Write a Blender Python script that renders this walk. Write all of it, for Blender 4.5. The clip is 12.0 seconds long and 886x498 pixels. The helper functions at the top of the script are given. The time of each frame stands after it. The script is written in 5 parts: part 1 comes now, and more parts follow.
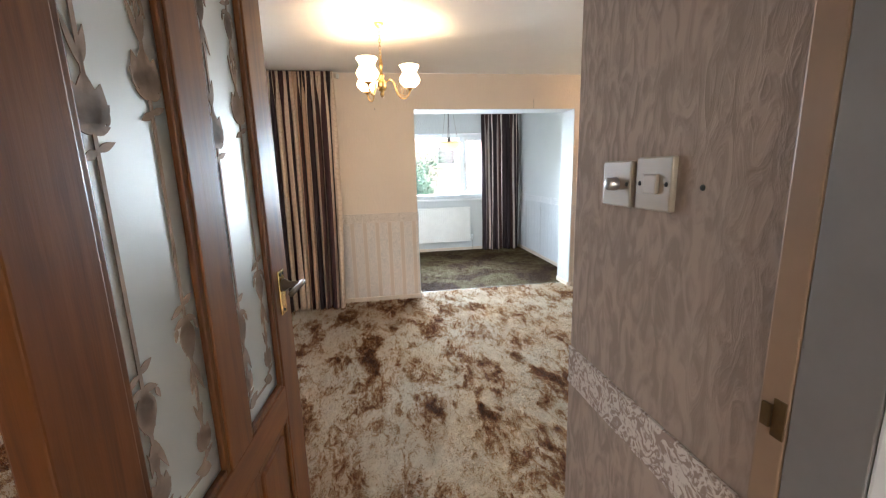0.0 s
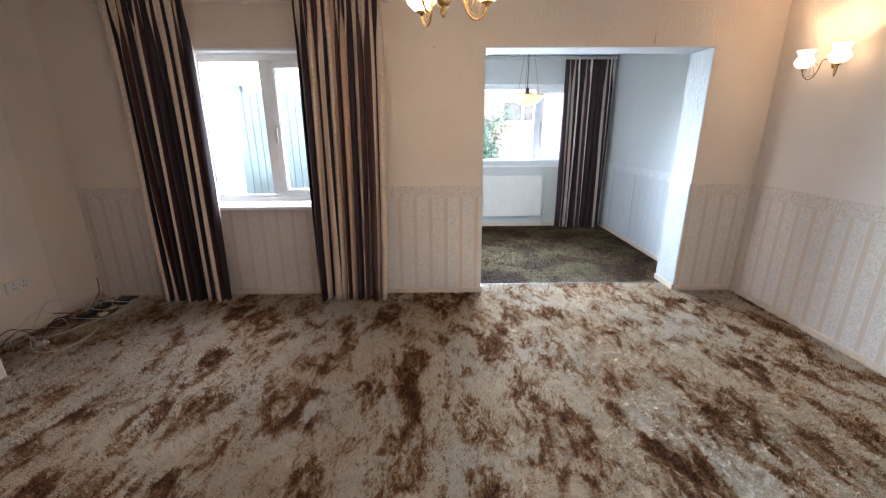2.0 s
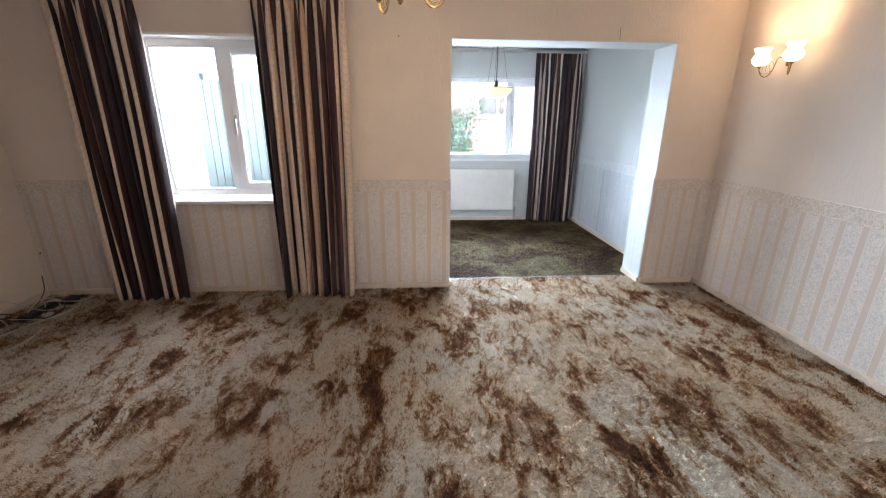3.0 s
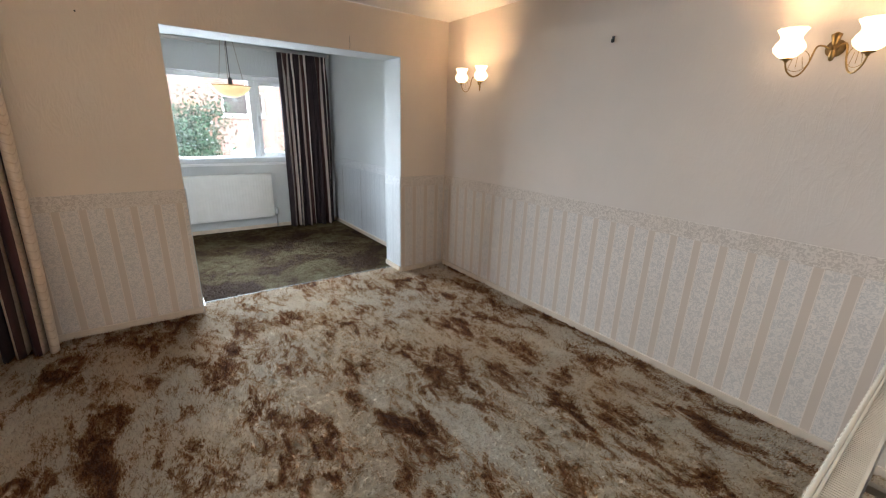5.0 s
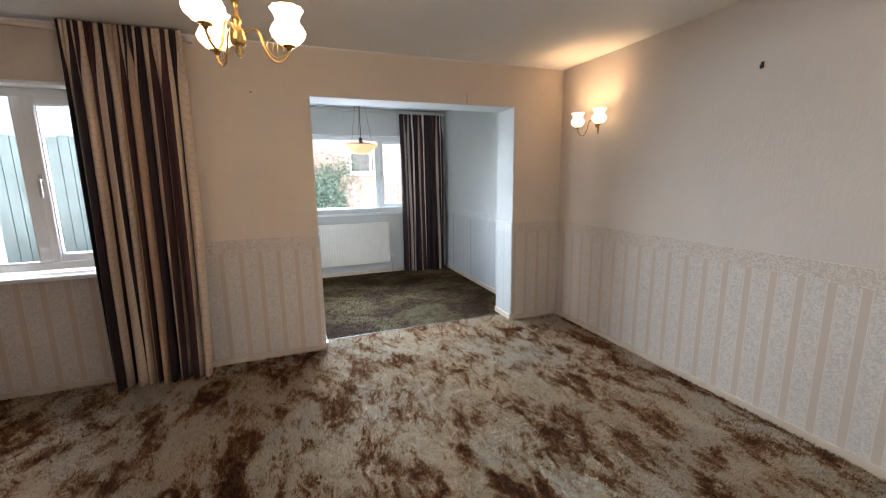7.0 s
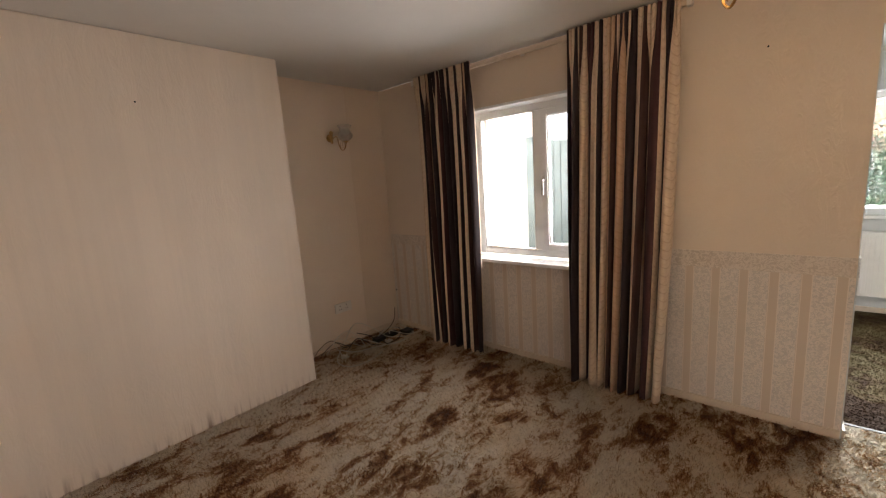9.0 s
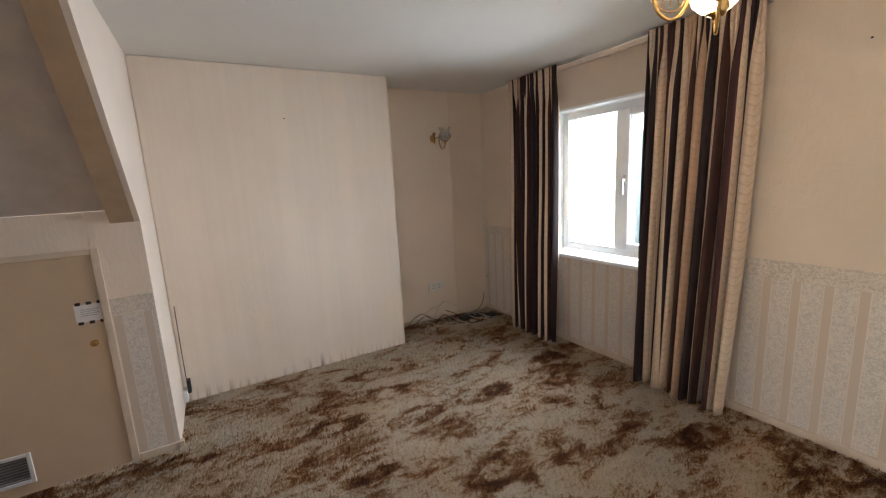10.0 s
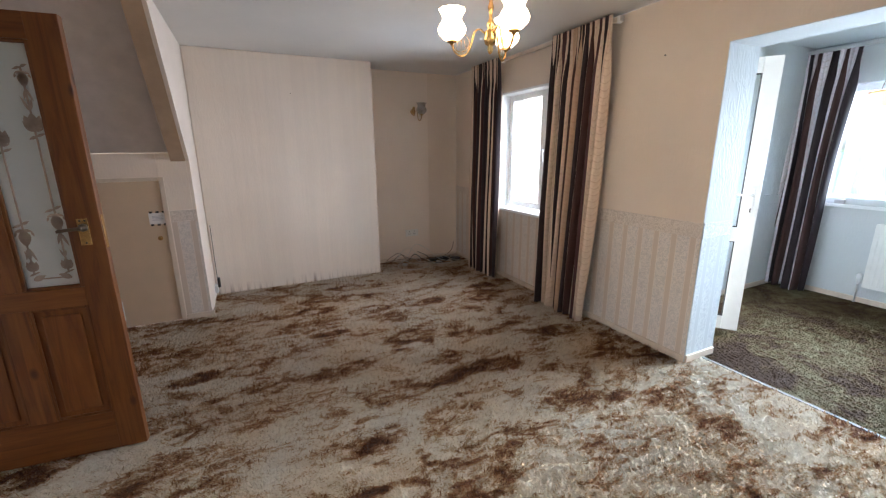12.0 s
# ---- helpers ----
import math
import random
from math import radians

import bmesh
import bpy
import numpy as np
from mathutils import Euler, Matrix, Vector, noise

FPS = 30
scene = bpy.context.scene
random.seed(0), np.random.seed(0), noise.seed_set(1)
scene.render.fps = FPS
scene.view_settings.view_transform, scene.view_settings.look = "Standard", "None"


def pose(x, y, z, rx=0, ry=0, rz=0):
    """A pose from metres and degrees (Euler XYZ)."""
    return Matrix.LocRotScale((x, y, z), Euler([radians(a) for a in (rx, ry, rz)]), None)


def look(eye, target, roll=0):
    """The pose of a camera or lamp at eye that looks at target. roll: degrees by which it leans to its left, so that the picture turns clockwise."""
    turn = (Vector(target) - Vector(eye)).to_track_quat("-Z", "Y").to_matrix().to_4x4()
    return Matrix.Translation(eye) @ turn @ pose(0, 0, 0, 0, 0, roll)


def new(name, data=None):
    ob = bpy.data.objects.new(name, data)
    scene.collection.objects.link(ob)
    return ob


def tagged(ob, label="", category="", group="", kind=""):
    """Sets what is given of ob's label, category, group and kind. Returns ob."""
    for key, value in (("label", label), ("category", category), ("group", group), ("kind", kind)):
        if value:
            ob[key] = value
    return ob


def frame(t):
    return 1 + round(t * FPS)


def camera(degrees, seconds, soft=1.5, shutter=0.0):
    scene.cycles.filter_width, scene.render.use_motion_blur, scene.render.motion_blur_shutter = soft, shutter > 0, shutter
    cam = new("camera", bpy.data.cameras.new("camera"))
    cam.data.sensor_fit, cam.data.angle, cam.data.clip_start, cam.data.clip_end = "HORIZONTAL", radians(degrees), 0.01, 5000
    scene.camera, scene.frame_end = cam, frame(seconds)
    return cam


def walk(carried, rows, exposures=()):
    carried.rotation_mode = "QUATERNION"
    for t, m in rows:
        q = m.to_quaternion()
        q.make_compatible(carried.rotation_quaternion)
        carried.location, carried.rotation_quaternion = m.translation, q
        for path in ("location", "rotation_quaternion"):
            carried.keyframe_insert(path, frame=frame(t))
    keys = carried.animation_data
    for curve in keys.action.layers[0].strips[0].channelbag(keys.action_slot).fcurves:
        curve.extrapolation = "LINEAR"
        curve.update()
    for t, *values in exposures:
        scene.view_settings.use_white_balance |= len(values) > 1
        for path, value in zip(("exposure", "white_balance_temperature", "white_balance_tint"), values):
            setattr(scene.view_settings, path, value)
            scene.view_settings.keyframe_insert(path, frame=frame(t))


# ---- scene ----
cam = camera(95.7, 12.0, 1.2)
PATH = [
    (0, (0.52, 0.485, 1.422), (0.824, 2.423, 1.034), -1.6),
    (0.5, (0.518, 0.735, 1.418), (0.69, 2.681, 0.992), -1.2),
    (1, (0.567, 1.022, 1.444), (0.649, 2.96, 0.956), -0.9),
    (1.5, (0.574, 1.291, 1.472), (0.598, 3.212, 0.913), -0.6),
    (2, (0.559, 1.434, 1.458), (0.581, 3.347, 0.875), -0.3),
    (2.5, (0.597, 1.471, 1.452), (0.657, 3.376, 0.847), 0.0),
    (3, (0.645, 1.474, 1.453), (0.777, 3.374, 0.84), 0.4),
    (3.5, (0.67, 1.505, 1.427), (1.084, 3.365, 0.818), 1.7),
    (3.7, (0.694, 1.522, 1.417), (1.232, 3.349, 0.806), 1.8),
    (5.3, (0.774, 1.406, 1.474), (1.98, 2.898, 0.91), 1.9),
    (5.5, (0.78, 1.43, 1.46), (2.022, 2.904, 0.925), 1.9),
    (6, (0.768, 1.449, 1.453), (2.025, 2.936, 0.993), 1.1),
    (6.5, (0.769, 1.475, 1.449), (1.841, 3.115, 1.048), 0.1),
    (6.7, (0.764, 1.481, 1.429), (1.681, 3.218, 1.054), -0.4),
    (8.3, (0.557, 1.848, 1.459), (0.18, 3.785, 1.135), -2.1),
    (8.5, (0.579, 1.944, 1.449), (-0.07, 3.809, 1.131), -2.6),
    (9, (0.684, 2.083, 1.485), (-0.625, 3.558, 1.153), -3.9),
    (9.5, (0.915, 2.117, 1.503), (-0.645, 3.322, 1.164), -3.4),
    (10, (1.224, 2.165, 1.524), (-0.485, 3.143, 1.178), -3.0),
    (10.5, (1.582, 2.227, 1.506), (-0.23, 2.993, 1.147), -2.5),
    (11, (1.952, 2.202, 1.468), (0.131, 2.939, 1.093), -1.6),
    (11.5, (2.259, 2.215, 1.443), (0.481, 3.027, 1.019), -0.8),
    (12, (2.502, 2.26, 1.443), (0.748, 3.097, 0.969), -0.5),
]
EXPOSURES = [(0.0, 3.38, 6250, 13), (0.6, 3.48, 5800, 12), (1.5, 3.08, 5900, 14), (2.5, 3.04, 6000, 16), (3.5, 3.12, 6050, 16), (5.5, 2.40, 6450, 14), (6.5, 2.46, 6400, 15), (8.5, 2.60, 6400, 17),
             (9.0, 2.53, 7600, 20), (9.5, 2.97, 6750, 16), (10.0, 3.06, 6300, 11), (10.5, 3.08, 6000, 10), (11.5, 3.0, 5800, 11), (12.0, 3.05, 5900, 13)]
walk(cam, [(t, look(eye, target, roll)) for t, eye, target, roll in PATH], EXPOSURES)

# ---- world, sun and exposure ----
world = bpy.data.worlds.new("world")
scene.world = world
world.use_nodes = True
wn = world.node_tree
sky = wn.nodes.new("ShaderNodeTexSky")
sky.sky_type = 'NISHITA'
sky.sun_disc = False
sky.sun_elevation = radians(38)
sky.sun_rotation = radians(200)
sky.air_density, sky.dust_density = 1.0, 3.0
wn.nodes["Background"].inputs[1].default_value = 0.13
wn.links.new(sky.outputs[0], wn.nodes["Background"].inputs[0])
sun = new("sun", bpy.data.lights.new("sun", "SUN"))
sun.data.energy, sun.data.angle, sun.data.color = 1.3, radians(12), (1.0, 0.96, 0.9)
sun.matrix_world = look((0, 0, 20), (-5.0, 13.7, 8.0))


def window_light(name, eye, target, w, h, watts, spread=180, col=(0.88, 0.945, 1.0)):
    """Daylight standing in a window's opening, or the hall's added fill light."""
    o = new(name, bpy.data.lights.new(name, "AREA"))
    o.data.shape, o.data.size, o.data.size_y = "RECTANGLE", w, h
    o.data.energy, o.data.color = watts, col
    o.data.spread = radians(spread)
    o.matrix_world = look(eye, target)
    return o


BY_OUT = 7.88
window_light("daylight_garden_window", (1.475, BY_OUT, 1.50), (1.475, BY_OUT - 1, 1.16), 2.0, 1.0, 25.5, 84, (0.76, 0.91, 1.0))
window_light("daylight_room_window", (-0.85, 5.36, 1.46), (-0.85, 4.36, 1.14), 1.05, 1.1, 7.6, 128)
window_light("daylight_garden_door", (0.12, 5.66, 1.1), (2.0, 5.66, 0.4), 0.7, 1.8, 1.5)
# added fill lamp in the hall; brightens the pine door and switch wall
window_light("hall_fill_light", (0.5, -1.56, 1.25), (0.5, 2.0, 0.9), 0.75, 1.7, 0.75)


# ---- material helpers ----
def hexa(c):
    return (*c, 1.0) if len(c) == 3 else c


class Nodes:
    """A small builder for one node material."""

    def __init__(self, name, rough=0.6, metal=0.0):
        self.m = bpy.data.materials.new(name)
        self.m.use_nodes = True
        self.t = self.m.node_tree
        self.b = self.t.nodes["Principled BSDF"]
        self.b.inputs["Roughness"].default_value = rough
        self.b.inputs["Metallic"].default_value = metal

    def n(self, kind, **props):
        node = self.t.nodes.new(kind)
        for k, v in props.items():
            setattr(node, k, v)
        return node

    def put(self, a, sock):
        if hasattr(a, "is_linked"):
            self.t.links.new(a, sock)
        else:
            sock.default_value = a

    def coord(self, which="Object", scale=(1, 1, 1)):
        c = self.n("ShaderNodeTexCoord")
        mp = self.n("ShaderNodeMapping")
        self.t.links.new(c.outputs[which], mp.inputs[0])
        mp.inputs["Scale"].default_value = scale
        return mp.outputs[0]

    def world_pos(self, scale=(1, 1, 1)):
        c = self.n("ShaderNodeNewGeometry")
        mp = self.n("ShaderNodeMapping")
        self.t.links.new(c.outputs["Position"], mp.inputs[0])
        mp.inputs["Scale"].default_value = scale
        return mp.outputs[0]

    def noise(self, vec, scale, detail=4, rough=0.55, dist=0.0):
        k = self.n("ShaderNodeTexNoise")
        self.t.links.new(vec, k.inputs["Vector"])
        k.inputs["Scale"].default_value, k.inputs["Detail"].default_value = scale, detail
        k.inputs["Roughness"].default_value, k.inputs["Distortion"].default_value = rough, dist
        return k.outputs[0]

    def voronoi(self, vec, scale, feature="F1", out="Distance"):
        k = self.n("ShaderNodeTexVoronoi", feature=feature)
        self.t.links.new(vec, k.inputs["Vector"])
        k.inputs["Scale"].default_value = scale
        return k.outputs[out]

    def wave(self, vec, scale, dist=4.0, detail=2, direction="X", dscale=1.0):
        k = self.n("ShaderNodeTexWave", bands_direction=direction)
        self.t.links.new(vec, k.inputs["Vector"])
        k.inputs["Scale"].default_value, k.inputs["Distortion"].default_value = scale, dist
        k.inputs["Detail"].default_value, k.inputs["Detail Scale"].default_value = detail, dscale
        return k.outputs["Fac"]

    def ramp(self, fac, stops, mode="LINEAR"):
        r = self.n("ShaderNodeValToRGB")
        r.color_ramp.interpolation = mode
        e = r.color_ramp.elements
        while len(e) < len(stops):
            e.new(0.5)
        for el, (p, c) in zip(e, stops):
            el.position = p
            el.color = hexa(c) if not isinstance(c, (int, float)) else (c, c, c, 1)
        self.t.links.new(fac, r.inputs[0])
        return r.outputs[0]

    def mix(self, fac, a, b, mode="MIX"):
        k = self.n("ShaderNodeMix", data_type="RGBA", blend_type=mode)
        self.put(fac, k.inputs[0])
        self.put(a if hasattr(a, "is_linked") else hexa(a), k.inputs[6])
        self.put(b if hasattr(b, "is_linked") else hexa(b), k.inputs[7])
        return k.outputs[2]

    def math(self, op, a, b=0.0, c=0.0):
        k = self.n("ShaderNodeMath", operation=op)
        for s, v in zip(k.inputs, (a, b, c)):
            self.put(v, s)
        return k.outputs[0]

    def sep(self, vec):
        k = self.n("ShaderNodeSeparateXYZ")
        self.t.links.new(vec, k.inputs[0])
        return k.outputs

    def bump(self, height, strength=0.3, dist=0.01):
        k = self.n("ShaderNodeBump")
        self.t.links.new(height, k.inputs["Height"])
        k.inputs["Strength"].default_value, k.inputs["Distance"].default_value = strength, dist
        old = self.b.inputs["Normal"]
        if old.is_linked:
            self.t.links.new(old.links[0].from_socket, k.inputs["Normal"])
        self.t.links.new(k.outputs[0], old)

    def base(self, col):
        self.put(col if hasattr(col, "is_linked") else hexa(col), self.b.inputs["Base Color"])

    def pass_light(self, col, amount):
        tl = self.n("ShaderNodeBsdfTranslucent")
        self.put(col, tl.inputs[0])
        mx = self.n("ShaderNodeMixShader")
        mx.inputs[0].default_value = amount
        self.t.links.new(self.b.outputs[0], mx.inputs[1])
        self.t.links.new(tl.outputs[0], mx.inputs[2])
        self.t.links.new(mx.outputs[0], self.t.nodes["Material Output"].inputs[0])

    def rough(self, v):
        self.put(v, self.b.inputs["Roughness"])


def plain(name, col, rough=0.5, metal=0.0, vary=0.12, scale=9.0, bump=0.0):
    k = Nodes(name, rough, metal)
    p = k.world_pos()
    a = k.noise(p, scale, 5)
    b = k.noise(p, scale * 14, 3)
    lo = tuple(c * (1 - vary) for c in col)
    hi = tuple(min(1, c * (1 + vary * 0.6)) for c in col)
    k.base(k.mix(k.math("MULTIPLY", b, 0.35), k.ramp(a, [(0.3, lo), (0.7, hi)]), lo))
    if bump:
        k.bump(b, bump, 0.004)
    return k.m


def wall_paint(name, col, col2=None, emboss=0.25, print_=0.0, stain=False, cell=(9, 9, 2.6)):
    """Painted embossed paper: faint upright leaf-like relief, stains."""
    k = Nodes(name, 0.75)
    p = k.world_pos((1, 1, 1))
    q = k.world_pos(cell)
    st = k.noise(p, 0.9, 4)
    fine = k.noise(p, 60, 4)
    c2 = col2 or tuple(c * 0.9 for c in col)
    leaf = k.noise(q, 2.2, 3, 0.5, 1.6)
    c = k.mix(k.math("MULTIPLY", fine, 0.12), k.ramp(st, [(0.35, c2), (0.65, col)]), tuple(c * 0.8 for c in col))
    if print_:
        c = k.mix(k.ramp(leaf, [(0.40, 0.0), (0.60, print_)]), c, tuple(x * 0.60 for x in col))
    if stain:
        rib = k.noise(k.world_pos((16, 16, 0.5)), 1.0, 4, 0.6)
        c = k.mix(k.ramp(rib, [(0.42, 0.0), (0.62, 0.16)]), c, tuple(x * 0.72 for x in col))
        streak = k.noise(k.world_pos((9, 26, 1.2)), 1.0, 4, 0.6)
        patch = k.noise(k.world_pos((1, 2.2, 0.2)), 1.0, 2)
        low = k.ramp(k.math("ADD", k.sep(p)[2], k.math("MULTIPLY", k.math("SUBTRACT", 0.6, patch), 0.35)), [(0.0, 1.0), (0.13, 0.0)])
        c = k.mix(k.math("MULTIPLY", k.ramp(streak, [(0.5, 0.0), (0.66, 0.85)]), low), c, (0.20, 0.10, 0.06))
    k.base(c)
    k.bump(k.ramp(leaf, [(0.4, 0.0), (0.52, 1.0), (0.62, 0.2)]), emboss, 0.006)
    k.bump(fine, 0.25, 0.002)
    return k.m


def dado_paper(name, ground, stripe, floral):
    """Striped paper: plain stripes between bands of small printed flowers."""
    k = Nodes(name, 0.7)
    p = k.world_pos()
    s = k.sep(p)
    u = k.math("ADD", s[0], s[1])
    f = k.math("FRACT", k.math("DIVIDE", u, 0.133))
    band = k.ramp(f, [(0.0, 0.0), (0.34, 1.0), (0.985, 0.0)], "CONSTANT")
    line = k.ramp(f, [(0.0, 1.0), (0.03, 0.0), (0.31, 1.0), (0.345, 0.0), (0.96, 0.0)], "CONSTANT")
    fl = k.noise(p, 62, 3, 0.6, 1.5)
    flo = k.mix(k.ramp(fl, [(0.45, 0.0), (0.56, 1.0)]), ground, floral)
    st = k.noise(p, 1.1, 4)
    c = k.mix(band, stripe, flo)
    c = k.mix(k.math("MULTIPLY", line, 0.6), c, tuple(min(1, x * 1.15) for x in ground))
    k.base(k.mix(k.ramp(st, [(0.35, 0.18), (0.65, 0.0)]), c, tuple(x * 0.72 for x in stripe)))
    k.bump(k.math("MULTIPLY", fl, band), 0.5, 0.004)
    return k.m


def border_paper(name, ground, floral):
    k = Nodes(name, 0.7)
    p = k.world_pos()
    a = k.noise(p, 40, 3, 0.6, 2.2)
    b = k.noise(p, 3, 3)
    k.base(k.mix(k.ramp(a, [(0.46, 0.0), (0.55, 1.0)]), ground, k.mix(b, floral, tuple(c * 0.8 for c in floral))))
    k.bump(a, 0.4, 0.003)
    return k.m


def carpet_cream(name="shag_carpet", through_=0.0):
    """Shag carpet: pale ground, brown blotches and loose rings drawn out along the room."""
    k = Nodes(name, 0.75)
    p = k.world_pos((1.0, 0.50, 1))
    q = k.world_pos()
    big = k.noise(p, 4.2, 5, 0.6, 0.9)
    mid = k.noise(p, 15, 5, 0.68, 1.2)
    hue = k.noise(q, 1.3, 3)
    fine = k.noise(q, 130, 3, 0.7)
    tuft = k.n("ShaderNodeNewGeometry").outputs["Random Per Island"]
    # loose rosettes: a broken ring round scattered points
    warp = k.n("ShaderNodeVectorMath", operation="ADD")
    k.t.links.new(p, warp.inputs[0])
    wob = k.n("ShaderNodeTexNoise")
    k.t.links.new(p, wob.inputs["Vector"])
    wob.inputs["Scale"].default_value, wob.inputs["Detail"].default_value = 9, 3
    shrink = k.n("ShaderNodeVectorMath", operation="SCALE")
    k.t.links.new(wob.outputs["Color"], shrink.inputs[0])
    shrink.inputs["Scale"].default_value = 0.13
    k.t.links.new(shrink.outputs[0], warp.inputs[1])
    cell = k.voronoi(warp.outputs[0], 3.3)
    ring = k.ramp(cell, [(0.11, 0.0), (0.20, 1.0), (0.27, 1.0), (0.36, 0.0)])
    f = k.math("ADD", k.math("MULTIPLY", big, 0.52), k.math("MULTIPLY", mid, 0.48))
    f = k.math("SUBTRACT", f, 0.002)
    f = k.math("SUBTRACT", f, k.math("MULTIPLY", ring, 0.075))
    f = k.math("ADD", f, k.math("MULTIPLY", k.math("SUBTRACT", fine, 0.5), 0.12))
    f = k.math("ADD", f, k.math("MULTIPLY", k.math("SUBTRACT", tuft, 0.5), 0.05))
    col = k.ramp(f, [(0.345, (0.085, 0.030, 0.012)), (0.405, (0.20, 0.075, 0.027)), (0.442, (0.33, 0.165, 0.072)),
                     (0.474, (0.50, 0.345, 0.20)), (0.512, (0.73, 0.64, 0.52)), (0.66, (0.81, 0.765, 0.68))])
    col = k.mix(k.ramp(hue, [(0.38, 0.0), (0.65, 0.45)]), col, k.mix(1.0, col, (1.0, 0.78, 0.52), "MULTIPLY"))
    col = k.mix(k.ramp(tuft, [(0.0, 0.45), (0.5, 0.0)]), col, k.mix(1.0, col, (0.34, 0.27, 0.20), "MULTIPLY"))
    k.base(k.mix(k.math("MULTIPLY", fine, 0.12), col, (0.20, 0.12, 0.06)))
    rows = k.wave(k.world_pos((1, 1, 1)), 22, 9, 3, "Y", 2.0)
    k.bump(rows, 0.5, 0.012)
    k.bump(fine, 0.9, 0.012)
    k.b.inputs["Sheen Weight"].default_value = 0.12
    k.b.inputs["Specular IOR Level"].default_value = 0.15
    k.b.inputs["Sheen Roughness"].default_value = 0.35
    if through_:
        # single fibres let light through
        k.pass_light(col, through_)
    return k.m


def carpet_olive():
    k = Nodes("olive_carpet", 0.9)
    q = k.world_pos()
    big = k.noise(q, 1.5, 6, 0.6, 1.0)
    fine = k.noise(q, 90, 3, 0.7)
    mid = k.noise(q, 8, 3, 0.5, 1.4)
    f = k.math("ADD", k.math("MULTIPLY", big, 0.65), k.math("MULTIPLY", mid, 0.35))
    col = k.ramp(f, [(0.42, (0.052, 0.024, 0.011)), (0.48, (0.088, 0.052, 0.021)), (0.55, (0.132, 0.103, 0.050)), (0.65, (0.19, 0.160, 0.092))])
    k.base(k.mix(k.math("MULTIPLY", fine, 0.2), col, (0.03, 0.02, 0.012)))
    k.bump(fine, 0.7, 0.01)
    k.b.inputs["Specular IOR Level"].default_value = 0.2
    return k.m


def pine(name="varnished_pine", axis=2, dark=0.33):
    k = Nodes(name, 0.42)
    sc = [14, 14, 14]
    sc[axis] = 0.9
    p = k.coord("Object", tuple(sc))
    a = k.noise(p, 1.6, 6, 0.6, 1.4)
    w = k.noise(p, 7, 4, 0.6)
    kn = k.voronoi(k.coord("Object", (5.5, 5.5, 3.2)), 1.0)
    col = k.ramp(a, [(0.3, (0.24 * dark, 0.065 * dark, 0.015 * dark)), (0.5, (0.46 * dark, 0.145 * dark, 0.028 * dark)), (0.7, (0.60 * dark, 0.22 * dark, 0.046 * dark))])
    col = k.mix(k.math("MULTIPLY", w, 0.35), col, (0.16 * dark, 0.05 * dark, 0.015 * dark))
    k.base(k.mix(k.ramp(kn, [(0.05, 1.0), (0.12, 0.0)]), col, (0.05, 0.016, 0.006)))
    k.bump(w, 0.12, 0.003)
    k.b.inputs["Coat Weight"].default_value = 0.06
    k.b.inputs["Specular IOR Level"].default_value = 0.35
    return k.m


def glass(name, tint=(1, 1, 1), rough=0.0, clear=0.9):
    """A thin pane: mostly clear, with a glossy skin."""
    k = Nodes(name)
    t = k.t
    tr = k.n("ShaderNodeBsdfTransparent")
    tr.inputs[0].default_value = hexa(tint)
    gl = k.n("ShaderNodeBsdfGlossy")
    gl.inputs["Roughness"].default_value = rough
    mx = k.n("ShaderNodeMixShader")
    mx.inputs[0].default_value = 1 - clear
    t.links.new(tr.outputs[0], mx.inputs[1])
    t.links.new(gl.outputs[0], mx.inputs[2])
    t.links.new(mx.outputs[0], t.nodes["Material Output"].inputs[0])
    return k.m


def lit_glass(name, col, power, base=(0.9, 0.88, 0.84)):
    k = Nodes(name, 0.35)
    k.base(base)
    k.put(hexa(col), k.b.inputs["Emission Color"])
    k.b.inputs["Emission Strength"].default_value = power
    return k.m


